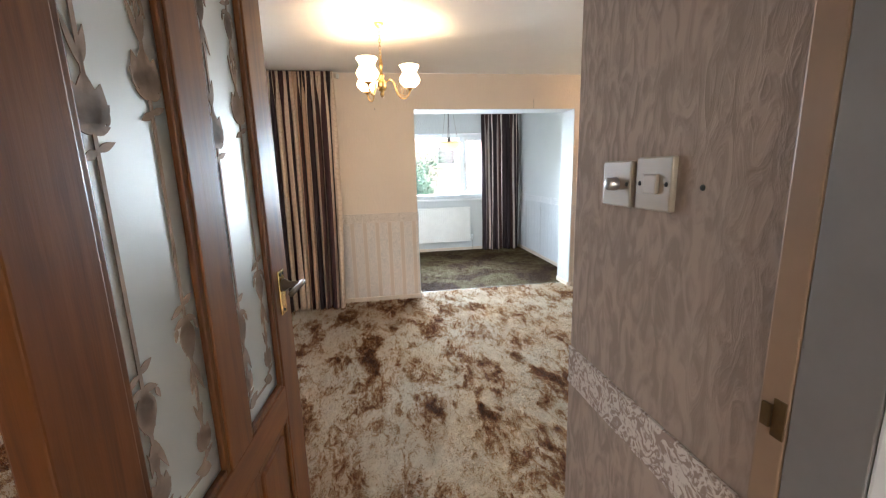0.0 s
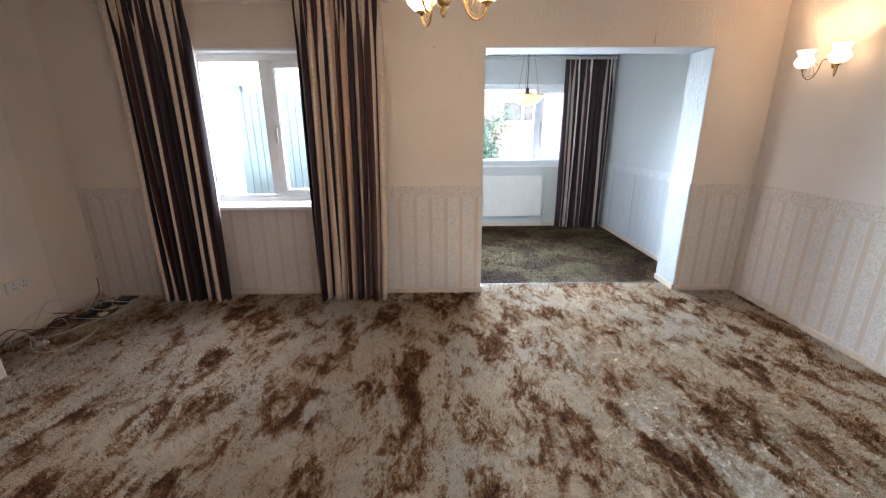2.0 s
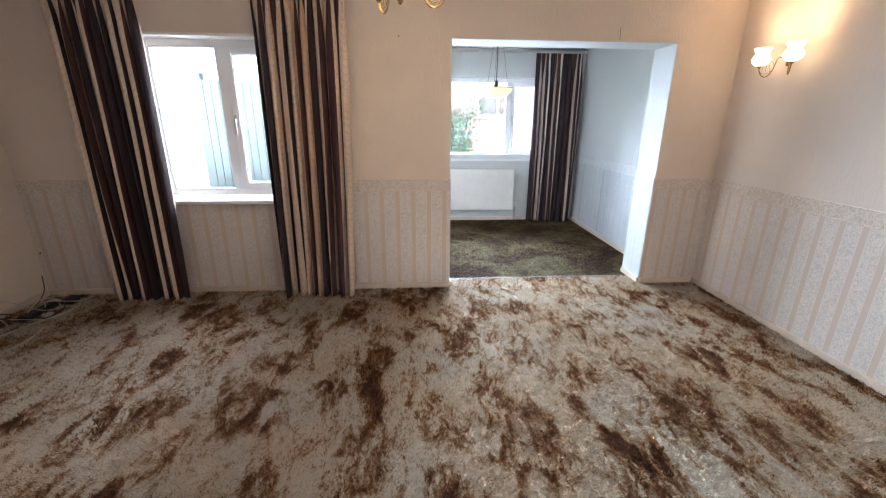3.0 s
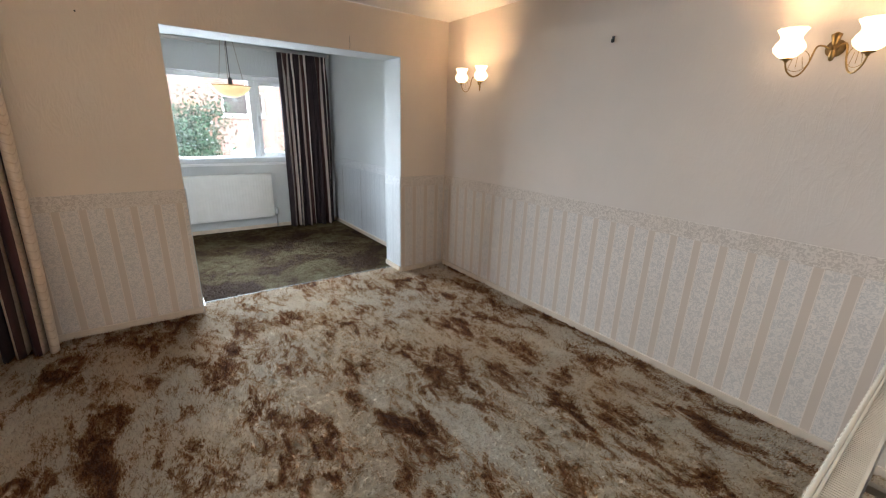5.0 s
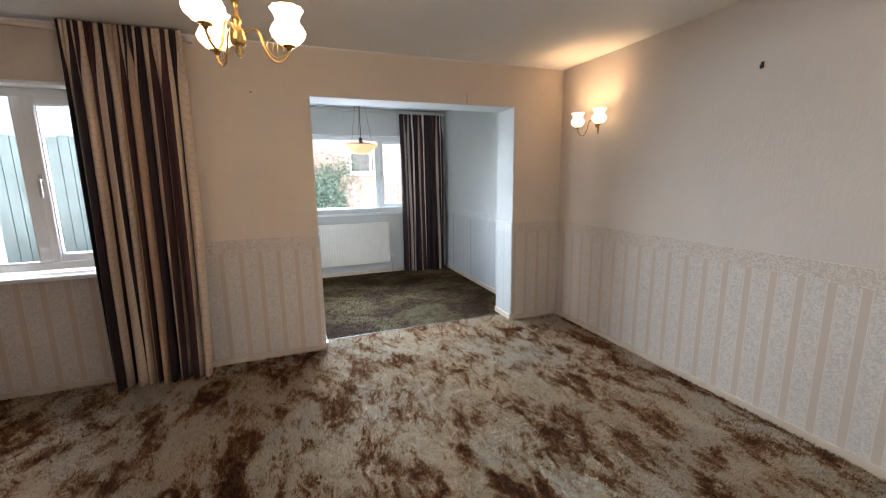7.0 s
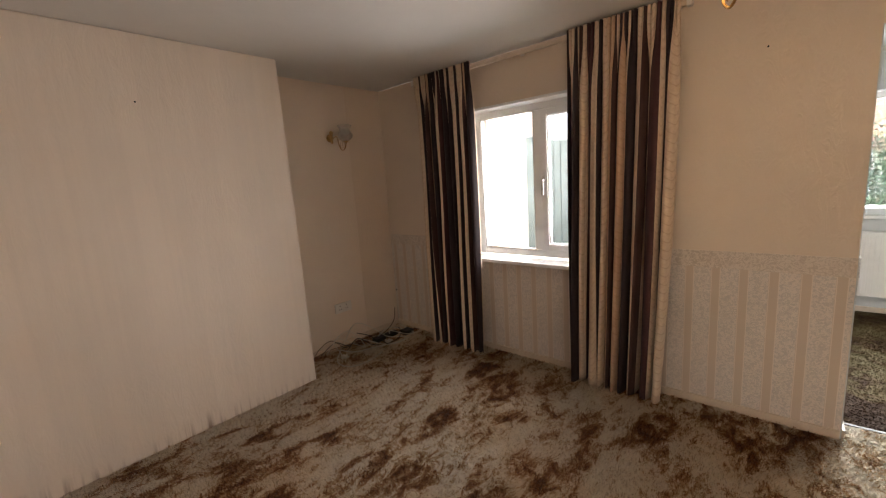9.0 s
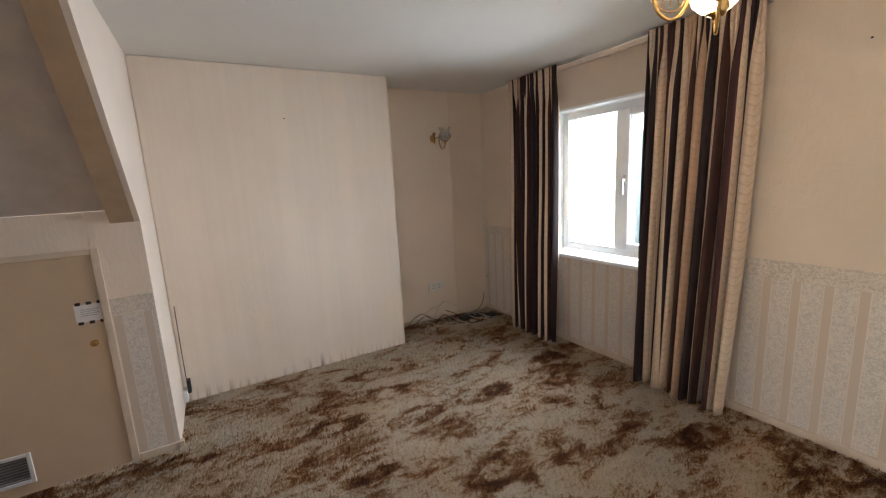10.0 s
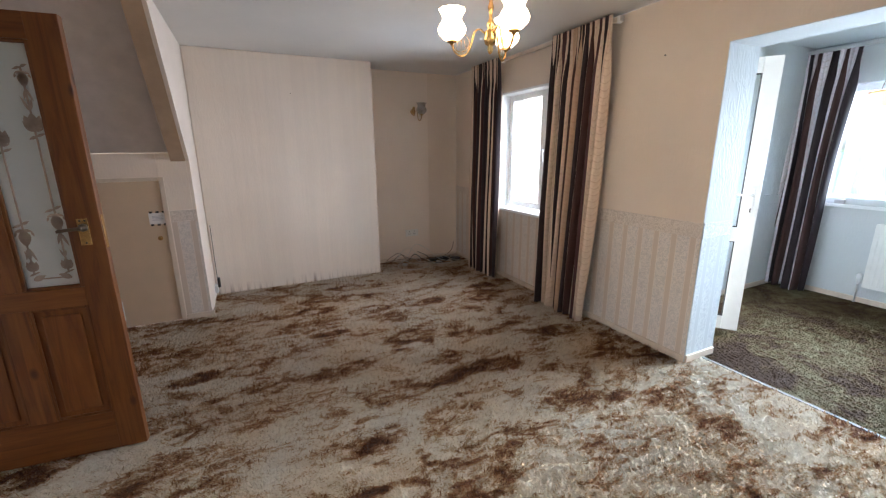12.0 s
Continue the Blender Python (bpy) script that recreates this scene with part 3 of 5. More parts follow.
def curtain(name, x0, x1, y, z0, z1, label, folds=9, seed=1, lean=0.0, flare=0.0, material=None, gather=0.0, group="", span=1.29, start=0.0, deep=1.0):
    """A hanging cloth: fine pencil pleats at the head that open into uneven soft folds, with a wavering hem."""
    rnd = random.Random(seed)
    root = thing(name, label, "curtain", group)
    cols = folds * 22 + 1
    fs = [0.0, 0.006, 0.012, 0.018, 0.026, 0.034, 0.042, 0.052, 0.065, 0.085] + [0.11 + 0.89 * i / 34 for i in range(35)]
    rows = len(fs) - 1
    amps = [rnd.uniform(0.55, 1.35) for _ in range(folds + 1)]
    wid = [rnd.uniform(0.6, 1.5) for _ in range(folds)]
    acc = [0.0]
    for w in wid:
        acc.append(acc[-1] + w)
    tot = acc[-1]
    ph = [rnd.uniform(-0.5, 0.5) for _ in range(folds + 1)]
    fine = folds * 2.6
    mid = (x0 + x1) / 2
    grid = []
    for f in fs:
        z = z1 + (z0 - z1) * f
        open_ = min(1.0, max(0.0, (f - 0.02) / 0.16))
        open_ = open_ * open_ * (3 - 2 * open_)
        line = []
        for c in range(cols):
            s = c / (cols - 1) * folds
            i = min(int(s), folds - 1)
            u = (acc[i] + (s - i) * wid[i]) / tot
            a = amps[i] * (1 - (s - i)) + amps[i + 1] * (s - i)
            drift = ph[i] * (1 - (s - i)) + ph[i + 1] * (s - i)
            wave = math.sin(2 * math.pi * s + 0.7 * math.sin(2.6 * f + drift * 7) + 0.35 * drift * f)
            wave += 0.28 * math.sin(4 * math.pi * s + 3 * drift + 2.2 * f)
            depth = deep * (0.025 + 0.019 * min(1, f * 1.6)) * a
            pleat = 0.011 * math.sin(2 * math.pi * fine * u + 0.6 * drift) * (1 - open_) * min(1.0, 0.55 + abs(f - 0.03) * 20)
            yy = y + open_ * depth * wave + pleat + 0.010 * f * math.sin(4 * f + 1.9 * s) - 0.012 * f
            k = 1 + flare * f - gather * math.exp(-((f - 0.45) / 0.3) ** 2)
            xx = mid + (x0 + (x1 - x0) * u - mid) * k + lean * f
            xx += open_ * (0.013 * a * math.cos(2 * math.pi * s + 0.35 + drift) + 0.010 * f * math.sin(3.3 * f + 5 * drift))
            zz = z + (0.012 * math.sin(1.7 * s + seed) + 0.006 * wave if f == 1.0 else 0.0)
            line.append((xx, min(yy, y + 0.092), zz))
        grid.append(line)
    # width of cloth, read along a row half way down
    ref = grid[len(grid) // 2]
    uvs = [0.0]
    for p, q in zip(ref, ref[1:]):
        uvs.append(uvs[-1] + math.hypot(q[0] - p[0], (q[1] - p[1]) * 1.35))
    # span: metres of striped cloth gathered into the width
    uvs = [start + v * (span - 0.002) / uvs[-1] for v in uvs]
    verts = [v for line in grid for v in line]
    faces = []
    for r in range(rows):
        for c in range(cols - 1):
            a = r * cols + c
            faces.append((a, a + 1, a + cols + 1, a + cols))
    me = bpy.data.meshes.new("cloth")
    me.from_pydata(verts, [], faces)
    layer = me.uv_layers.new(name="UVMap")
    li = np.empty(len(me.loops), dtype=np.int32)
    me.loops.foreach_get("vertex_index", li)
    uvv = np.array([(uvs[v % cols], fs[v // cols] * (z1 - z0)) for v in li], dtype=np.float32)
    layer.data.foreach_set("uv", uvv.ravel())
    me.polygons.foreach_set("use_smooth", [True] * len(me.polygons))
    me.materials.append(material)
    cloth = new("cloth", me)
    cloth.parent = root
    so = cloth.modifiers.new("thick", "SOLIDIFY")
    so.thickness = 0.004
    # small hooks hold the heading to the rail
    hook_mesh = mesh_of("hook", tube([(0, 0.012, -0.035), (0, 0.02, -0.01), (0, 0.012, 0.004)], 0.0025, 6), M["plate"], True)
    for i in range(folds):
        o = new("hook", hook_mesh)
        o.parent = root
        o.matrix_basis = Matrix.Translation((x0 + (x1 - x0) * (i + 0.5) / folds, y, z1))
    return root


def rail(x0, x1, y, z, ceil_z, material, label):
    root = thing("curtain_rail", label, "curtain rail")
    part("track", boxes(((x0, y - 0.012, z - 0.012), (x1, y + 0.012, z + 0.018)), ((x0, y - 0.018, z + 0.010), (x1, y + 0.018, z + 0.018)), bevel=0.003), material, root)
    for x in (x0 - 0.012, x1 + 0.012):
        part("end_cap", boxes(((x - 0.014, y - 0.022, z - 0.02), (x + 0.014, y + 0.022, z + 0.022)), bevel=0.006), M["plate"], root, "cream plastic end cap")
    for i in range(5):
        x = x0 + 0.05 + (x1 - x0 - 0.1) * i / 4
        part("bracket", boxes(((x - 0.012, y + 0.018, z - 0.006), (x + 0.012, y + 0.12, z + 0.012)), bevel=0.003), M["plate"], root)
    return root


rail(-1.92, 0.18, YN - 0.068, 2.350, CEIL, M["skirt"], "cream metal curtain rail fixed above the window")
curtain("curtain", -1.90, -1.28, YN - 0.105, 0.012, 2.388, "full-length brown and cream striped curtain beside the window", 9, 3, 0.02, -0.04, CUR_L, group="room curtains", span=1.95, deep=1.2)
curtain("curtain", -0.49, 0.155, YN - 0.105, 0.010, 2.388, "full-length brown and cream striped curtain, drawn back by the window", 10, 8, -0.035, -0.06, CUR_R, group="room curtains", span=2.30, start=-0.93, deep=1.2)
rail(0.12, 2.95, BY - 0.14, 2.325, BZ, M["chrome"], "slim grey curtain rail above the garden window")
curtain("curtain", 2.29, 2.935, BY - 0.125, 0.016, 2.345, "dark brown and grey striped curtain beside the garden window", 9, 12, 0.0, -0.01, CUR_BAY, group="garden room curtains", span=1.45)
curtain("curtain", 0.14, 0.64, BY - 0.125, 0.02, 2.335, "dark striped curtain bunched and twisted beside the garden window", 6, 17, -0.01, -0.16, CUR_PALE, 0.12, group="garden room curtains", span=1.23, deep=1.3)


# ---- windows ----
def window(name, x0, x1, y, z0, z1, mull, label, depth=0.06, inner=0.0):
    """A white framed window: a fixed light and an opening casement with a handle."""
    root = tagged(new(name), label, "window", kind="structure")
    f = 0.055
    y2 = y + depth
    part("window_frame", boxes(((x0, y, z0), (x0 + f, y2, z1)), ((x1 - f, y, z0), (x1, y2, z1)), ((x0 + f, y, z0), (x1 - f, y2, z0 + f)), ((x0 + f, y, z1 - f), (x1 - f, y2, z1)), bevel=0.006), M["white"], root)
    part("mullion", boxes(((mull - 0.035, y - 0.002, z0 + f), (mull + 0.035, y2, z1 - f)), bevel=0.006), M["white"], root)
    s = 0.05
    a, b, c, d = mull + 0.036, x1 - f - 0.001, z0 + f + 0.001, z1 - f - 0.001
    part("casement", boxes(((a, y - 0.016, c), (a + s, y2 - 0.004, d)), ((b - s, y - 0.016, c), (b, y2 - 0.004, d)), ((a + s, y - 0.016, c), (b - s, y2 - 0.004, c + s)), ((a + s, y - 0.016, d - s), (b - s, y2 - 0.004, d)), bevel=0.007), M["white"], root, "opening casement frame")
    for p, q, r, t in ((x0 + f, mull - 0.035, z0 + f, z1 - f), (a + s, b - s, c + s, d - s)):
        pane = part("pane", boxes(((p, y + 0.022, r), (q, y + 0.026, t))), M["pane"], root, "clear window pane")
        pane.visible_shadow = False
        g = 0.007
        part("gasket", boxes(((p, y + 0.004, r), (p + g, y + 0.02, t)), ((q - g, y + 0.004, r), (q, y + 0.02, t)), ((p + g, y + 0.004, r), (q - g, y + 0.02, r + g)), ((p + g, y + 0.004, t - g), (q - g, y + 0.02, t))), M["chrome"], root, "grey glazing seal")
    h = part("handle", boxes(((a + 0.012, y - 0.026, (z0 + z1) / 2 - 0.03), (a + 0.034, y - 0.016, (z0 + z1) / 2 + 0.05)), ((a + 0.015, y - 0.05, (z0 + z1) / 2 + 0.0), (a + 0.031, y - 0.026, (z0 + z1) / 2 + 0.02)), ((a + 0.014, y - 0.056, (z0 + z1) / 2 - 0.10), (a + 0.032, y - 0.042, (z0 + z1) / 2 + 0.02)), bevel=0.004), M["chrome"], root, "metal casement handle")
    return root


window("window_1", WX0 + 0.002, WX1 - 0.002, YN + 0.13, WZ0 + 0.032, WZ1 - 0.002, -0.845, "white plastic window with fixed pane and casement")
window("window_2", VX0 + 0.002, VX1 - 0.002, BY + 0.13, VZ0 + 0.032, VZ1 - 0.002, 2.00, "wide white plastic garden window with casement")
structure("window_sill_1", boxes(((WX0 - 0.03, YN - 0.05, WZ0 - 0.012), (WX1 + 0.03, YN - 0.0075, WZ0 + 0.016)), ((WX0 + 0.003, YN - 0.008, WZ0 + 0.001), (WX1 - 0.003, YN + 0.128, WZ0 + 0.016)), bevel=0.005), M["white"], "white painted window sill board", "window sill")
structure("window_sill_2", boxes(((VX0 - 0.03, BY - 0.05, VZ0 - 0.014), (VX1 + 0.03, BY - 0.009, VZ0 + 0.016)), ((VX0 + 0.003, BY - 0.0095, VZ0 + 0.001), (VX1 - 0.003, BY + 0.128, VZ0 + 0.016)), bevel=0.005), M["white"], "white window sill board above radiator", "window sill")
for x0, x1, y, z0, z1 in ((WX0, WX1, YN, WZ0, WZ1), (VX0, VX1, BY, VZ0, VZ1)):
    structure("trim", boxes(((x0, y + 0.003, z0 + 0.018), (x0 + 0.004, y + 0.129, z1)), ((x1 - 0.004, y + 0.003, z0 + 0.018), (x1, y + 0.129, z1)), ((x0 + 0.0045, y + 0.003, z1 - 0.004), (x1 - 0.0045, y + 0.129, z1))), M["white"], "white painted window reveal", "trim")
structure("trim", boxes(((WX0 - 0.02, YN - 0.012, WZ1 - 0.004), (WX1 + 0.02, YN - 0.0005, WZ1 + 0.016)), bevel=0.003), M["white"], "white bead above the window", "trim")


# ---- radiators ----
def radiator(name, length, h, label, material, at, ribs=34, d=0.075, stand=0.0):
    """A panel radiator in local axes: x along the wall, -y into the room."""
    root = thing(name, label, "radiator", base=at)
    bm = boxes(((0, -d, 0), (length, -d + 0.012, h)), bevel=0.005)
    front = part("front_panel", bm, material, root, "ribbed front panel")
    rib = mesh_of("rib", boxes(((-0.008, -d - 0.006, 0.03), (0.008, -d + 0.001, h - 0.03)), bevel=0.004), material)
    for i in range(ribs):
        o = new("rib", rib)
        o.parent = front
        o.matrix_basis = Matrix.Translation((0.03 + (length - 0.06) * i / (ribs - 1), 0, 0))
    if stand:
        for x in (0.18, length - 0.18):
            part("bracket", boxes(((x - 0.015, -0.019, h - 0.45), (x + 0.015, stand, h - 0.42)), ((x - 0.015, stand - 0.004, h - 0.52), (x + 0.015, stand, h - 0.38)), bevel=0.002), M["rad_cream"], root, "cream steel wall bracket")
    part("back_panel", boxes(((0.01, -0.03, 0.01), (length - 0.01, -0.02, h - 0.01)), bevel=0.003), material, root)
    for x in (0.0, length - 0.012):
        part("side_cover", boxes(((x, -d + 0.0125, 0.005), (x + 0.012, -0.018, h - 0.001)), bevel=0.003), material, root)
    part("top_frame", boxes(((0.0125, -d + 0.0125, h - 0.006), (length - 0.0125, -d + 0.019, h + 0.003)), ((0.0125, -0.025, h - 0.006), (length - 0.0125, -0.018, h + 0.003)), ((0.0125, -d + 0.0195, h - 0.006), (0.16, -0.0255, h + 0.002)), ((length - 0.16, -d + 0.0195, h - 0.006), (length - 0.0125, -0.0255, h + 0.002)), bevel=0.0015), material, root)
    n = int((length - 0.32) / 0.0095)
    bm = bmesh.new()
    for i in range(n):
        x = 0.162 + (length - 0.324) * i / n
        box(bm, (x, -d + 0.0195, h - 0.006), (x + 0.0062, -0.0255, h + 0.0015))
    grille = part("grille", bm, material, root, "slotted top grille")
    for x in (-0.035, length + 0.035):
        v = part("valve", lathe([(0.0, 0.0), (0.012, 0.0), (0.014, 0.03), (0.02, 0.035), (0.022, 0.09), (0.014, 0.1), (0.0, 0.1)], 14, m=Matrix.Translation((x, -0.045, 0.02))), M["white"], root, "white radiator valve", True)
        part("pipe", tube([(x, -0.045, 0.02), (x, -0.045, -0.16)], 0.0075, 10), M["chrome"], root, "bare copper-grey pipe", True)
        part("tail", tube([(x, -0.045, 0.03), (x * 0.5 + (0 if x < 0 else length) * 0.5, -0.045, 0.03), (0.005 if x < 0 else length - 0.005, -0.045, 0.03)], 0.009, 10), M["chrome"], root, "", True)
    return root


radiator("radiator", 1.12, 0.60, "white ribbed panel radiator below the garden window", M["rad"], pose(0.975, BY - 0.022, 0.17), 30)
radiator("radiator", 1.25, 0.58, "cream double panel radiator with slotted top grille", M["rad_cream"], pose(2.865, YV + 0.060, 0.13, 0, 0, 180), 36, 0.090, 0.058)


# ---- glazed pine door ----
frost = Nodes("frosted_glass", 0.35)
_p = frost.coord("Object")
frost.base(frost.ramp(frost.noise(_p, 3, 3), [(0.3, (0.64, 0.69, 0.69)), (0.7, (0.72, 0.77, 0.77))]))
frost.b.inputs["Transmission Weight"].default_value = 0.7
frost.bump(frost.noise(_p, 300, 2), 0.15, 0.001)
etch = plain("etched_rose_brown", (0.38, 0.30, 0.245), 0.6, vary=0.35, scale=30)
molding = pine("dark_pine_moulding", 2, 0.27)


def petal(bm, cx, cz, ang, ln, wd, y0, y1):
    """A leaf-shaped flat slab in the x-z plane."""
    n = 7
    up, dn = [], []
    for i in range(n + 1):
        t = i / n
        w = wd * math.sin(math.pi * t ** 0.8) * 0.5
        px, pz = t * ln, w
        for lst, s in ((up, 1), (dn, -1)):
            lst.append((cx + px * math.cos(ang) - s * pz * math.sin(ang), cz + px * math.sin(ang) + s * pz * math.cos(ang)))
    ring = up + dn[-2:0:-1]
    v0 = [bm.verts.new((x, y0, z)) for x, z in ring]
    v1 = [bm.verts.new((x, y1, z)) for x, z in ring]
    bm.faces.new(v0)
    bm.faces.new(v1[::-1])
    for i in range(len(ring)):
        j = (i + 1) % len(ring)
        bm.faces.new((v0[j], v0[i], v1[i], v1[j]))


def rose_spray(bm, x, z, flip, y0, y1, s=1.0):
    """A rose on its stem: bud of broad overlapping petals, hooked sepals, a bow at the neck and two thin leaves."""
    d = 1 if flip else -1
    up = d * math.pi / 2
    for a, dx, dz, ln, wd in ((0.0, 0.0, 0.0, 0.060, 0.034), (0.30, -0.006, 0.002, 0.050, 0.026), (-0.30, 0.006, 0.002, 0.050, 0.026),
                              (0.75, -0.008, 0.008, 0.030, 0.016), (-0.75, 0.008, 0.008, 0.030, 0.016)):
        petal(bm, x + dx * s, z + d * dz * s, up + a, ln * s, wd * s, y0, y1)
    # hooked sepals under the bud
    for sg in (-1, 1):
        petal(bm, x, z - d * 0.002 * s, up + sg * 1.25, 0.026 * s, 0.010 * s, y0, y1)
        petal(bm, x + sg * 0.020 * s * -d, z + d * 0.006 * s, up + sg * 0.35, 0.018 * s, 0.007 * s, y0, y1)
    # bow at the neck
    petal(bm, x, z - d * 0.020 * s, up + 2.0, 0.024 * s, 0.010 * s, y0, y1)
    petal(bm, x, z - d * 0.020 * s, up - 1.2, 0.030 * s, 0.009 * s, y0, y1)
    # thin leaves beyond the bud
    petal(bm, x, z + d * 0.060 * s, up + 0.35, 0.055 * s, 0.009 * s, y0, y1)
    petal(bm, x, z + d * 0.064 * s, up - 0.25, 0.042 * s, 0.010 * s, y0, y1)


def lever_handle(parent, u, v, z, side, towards):
    """Brass back plate with a dark bronze lever on one face of the door."""
    s = side
    plate = part("handle_plate", boxes(((u - 0.021, v, z - 0.080), (u + 0.020, v + s * 0.005, z + 0.040)), bevel=0.0022), M["brass"], parent, "worn brass handle plate")
    bm = lathe([(0.0, 0.0), (0.017, 0.0), (0.018, 0.008), (0.013, 0.014), (0.0095, 0.02), (0.009, 0.048), (0.0, 0.05)], 8, m=Matrix.Translation((u, v + s * 0.005, z)) @ Matrix.Rotation(-s * math.pi / 2, 4, "X"))
    tube(spline([(u - towards * 0.012, v + s * 0.056, z + 0.004), (u + towards * 0.012, v + s * 0.057, z + 0.002), (u + towards * 0.042, v + s * 0.053, z - 0.001), (u + towards * 0.076, v + s * 0.05, z - 0.006)], 5), 0.0072, 8, bm)
    part("lever", bm, M["bronze"], plate, "dark bronze lever", True)
    bm = bmesh.new()
    for dx, dz in ((-0.009, 0.030), (0.009, 0.030), (0.0, -0.069)):
        lathe([(0.0, 0.0), (0.0042, 0.0), (0.0035, 0.002), (0.0, 0.0025)], 10, bm=bm, m=Matrix.Translation((u + dx, v + s * 0.005, z + dz)) @ Matrix.Rotation(-s * math.pi / 2, 4, "X"))
    part("screw", bm, M["dark"], plate)


def pine_door():
    W, T, Z0, Z1 = 0.752, 0.040, 0.012, 1.985
    HANDLE_Z = 1.13
    base = pose(0.160, 0.900, 0.0, 0, 0, 84.4)
    root = thing("door", "open varnished pine door with frosted rose-etched glass", "door", base=base)
    st, mu = 0.112, 0.095
    g0, g1 = 0.860, 1.885
    v0, v1 = -T / 2, T / 2
    inner = (W - 2 * st - mu) / 2
    for a in (0.0, W - st):
        part("stile", boxes(((a, v0, Z0), (a + st, v1, Z1)), bevel=0.003), M["pine"], root)
    for z0, z1 in ((Z1 - 0.1, Z1), (0.772, g0), (Z0, 0.215)):
        part("rail", boxes(((st, v0, z0), (W - st, v1, z1)), bevel=0.002), M["pine_h"], root)
    for z0, z1 in ((g0, g1), (0.215, 0.772)):
        part("muntin", boxes(((st + inner, v0, z0), (st + inner + mu, v1, z1)), bevel=0.002), M["pine"], root)
    for a in (st, st + inner + mu):
        b = a + inner
        pane = part("glass_pane", boxes(((a, -0.003, g0), (b, 0.003, g1))), frost.m, root, "frosted glass pane")
        m = 0.014
        for s in (-1, 1):
            y0, y1 = s * 0.0035, s * (T / 2 - 0.004)
            part("glazing_bead", boxes(((a, y0, g0), (a + m, y1, g1)), ((b - m, y0, g0), (b, y1, g1)), ((a + m, y0, g0), (b - m, y1, g0 + m)), ((a + m, y0, g1 - m), (b - m, y1, g1)), bevel=0.003), molding, root, "dark moulded glazing bead")
        bm = bmesh.new()
        y0, y1 = -0.0045, 0.0045
        for x, off in ((a + 0.048, 0.0), (b - 0.048, 0.06)):
            box(bm, (x - 0.0035, y0, g0 + 0.07), (x + 0.0035, y1, g1 - 0.1))
            rose_spray(bm, x, g0 + 0.09, True, y0, y1, 0.8)
            rose_spray(bm, x, g0 + 0.27 + off, False, y0, y1, 1.25)
            rose_spray(bm, x, g0 + 0.62 + off, True, y0, y1, 1.2)
            rose_spray(bm, x, g1 - 0.12, False, y0, y1, 1.0)
        box(bm, (a + 0.05, y0, g0 + 0.047), (b - 0.05, y1, g0 + 0.053))
        petal(bm, a + 0.04, g0 + 0.045, 0.4, 0.05, 0.025, y0, y1)
        petal(bm, b - 0.04, g0 + 0.045, 2.7, 0.05, 0.025, y0, y1)
        part("etched_roses", bm, etch, pane, "brown etched rose stems")
        # raised and fielded lower panel
        bm = boxes(((a, -0.009, 0.215), (b, 0.009, 0.772)))
        box(bm, (a + 0.035, -0.016, 0.25), (b - 0.035, 0.016, 0.737), 0.008)
        pn = part("panel", bm, M["pine"], root, "raised pine panel")
        for s in (-1, 1):
            y0, y1 = s * 0.0095, s * (T / 2 - 0.002)
            part("bead", boxes(((a, y0, 0.215), (a + 0.012, y1, 0.772)), ((b - 0.012, y0, 0.215), (b, y1, 0.772)), ((a + 0.012, y0, 0.215), (b - 0.012, y1, 0.227)), ((a + 0.012, y0, 0.760), (b - 0.012, y1, 0.772)), bevel=0.003), molding, pn)
    lever_handle(root, W - 0.064, v0, HANDLE_Z, -1, -1)
    lever_handle(root, W - 0.064, v1, HANDLE_Z, 1, -1)
    part("latch_plate", boxes(((W - 0.0005, -0.011, HANDLE_Z - 0.10), (W + 0.002, 0.011, HANDLE_Z + 0.05)), bevel=0.0008), M["brass"], root, "brass latch plate")
    for z in (0.25, 1.75):
        part("hinge", boxes(((-0.003, -0.016, z - 0.045), (0.0, 0.016, z + 0.045)), bevel=0.001), M["chrome"], root, "steel butt hinge")
    return root


pine_door()
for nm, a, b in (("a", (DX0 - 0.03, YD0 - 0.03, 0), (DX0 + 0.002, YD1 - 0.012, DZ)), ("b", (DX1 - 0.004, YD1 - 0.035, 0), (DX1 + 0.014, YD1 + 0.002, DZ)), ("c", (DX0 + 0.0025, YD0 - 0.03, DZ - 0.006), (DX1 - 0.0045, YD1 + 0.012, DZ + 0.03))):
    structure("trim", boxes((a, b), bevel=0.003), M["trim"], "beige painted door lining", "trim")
# pale frame on the hall side, its shade carried by the dark grey
structure("trim", boxes(((DX1 - 0.003, YD0 - 0.03, 0), (DX1 + 0.03, YD1 - 0.036, DZ)), bevel=0.002), M["frame_grey"], "pale painted door frame, hall side, shade put into its colour", "trim")
structure("trim", boxes(((DX1 - 0.002, YD0 - 0.05, 0), (DX1 + 0.08, YD0 - 0.0305, DZ + 0.07)), ((DX0 - 0.09, YD0 - 0.05, 0), (DX0 - 0.01, YD0 - 0.0305, DZ + 0.07)), bevel=0.004), M["white"], "white hall side architrave", "trim")
strike = thing("strike_plate", "small dark brass strike plate on the door lining", "strike plate")
part("plate", boxes(((DX1 - 0.0055, 0.842, 1.09), (DX1 - 0.0035, 0.858, 1.14)), bevel=0.0008), M["old_brass"], strike)
part("lip", boxes(((DX1 - 0.009, 0.8585, 1.10), (DX1 - 0.004, 0.87, 1.13)), bevel=0.001), M["old_brass"], strike)


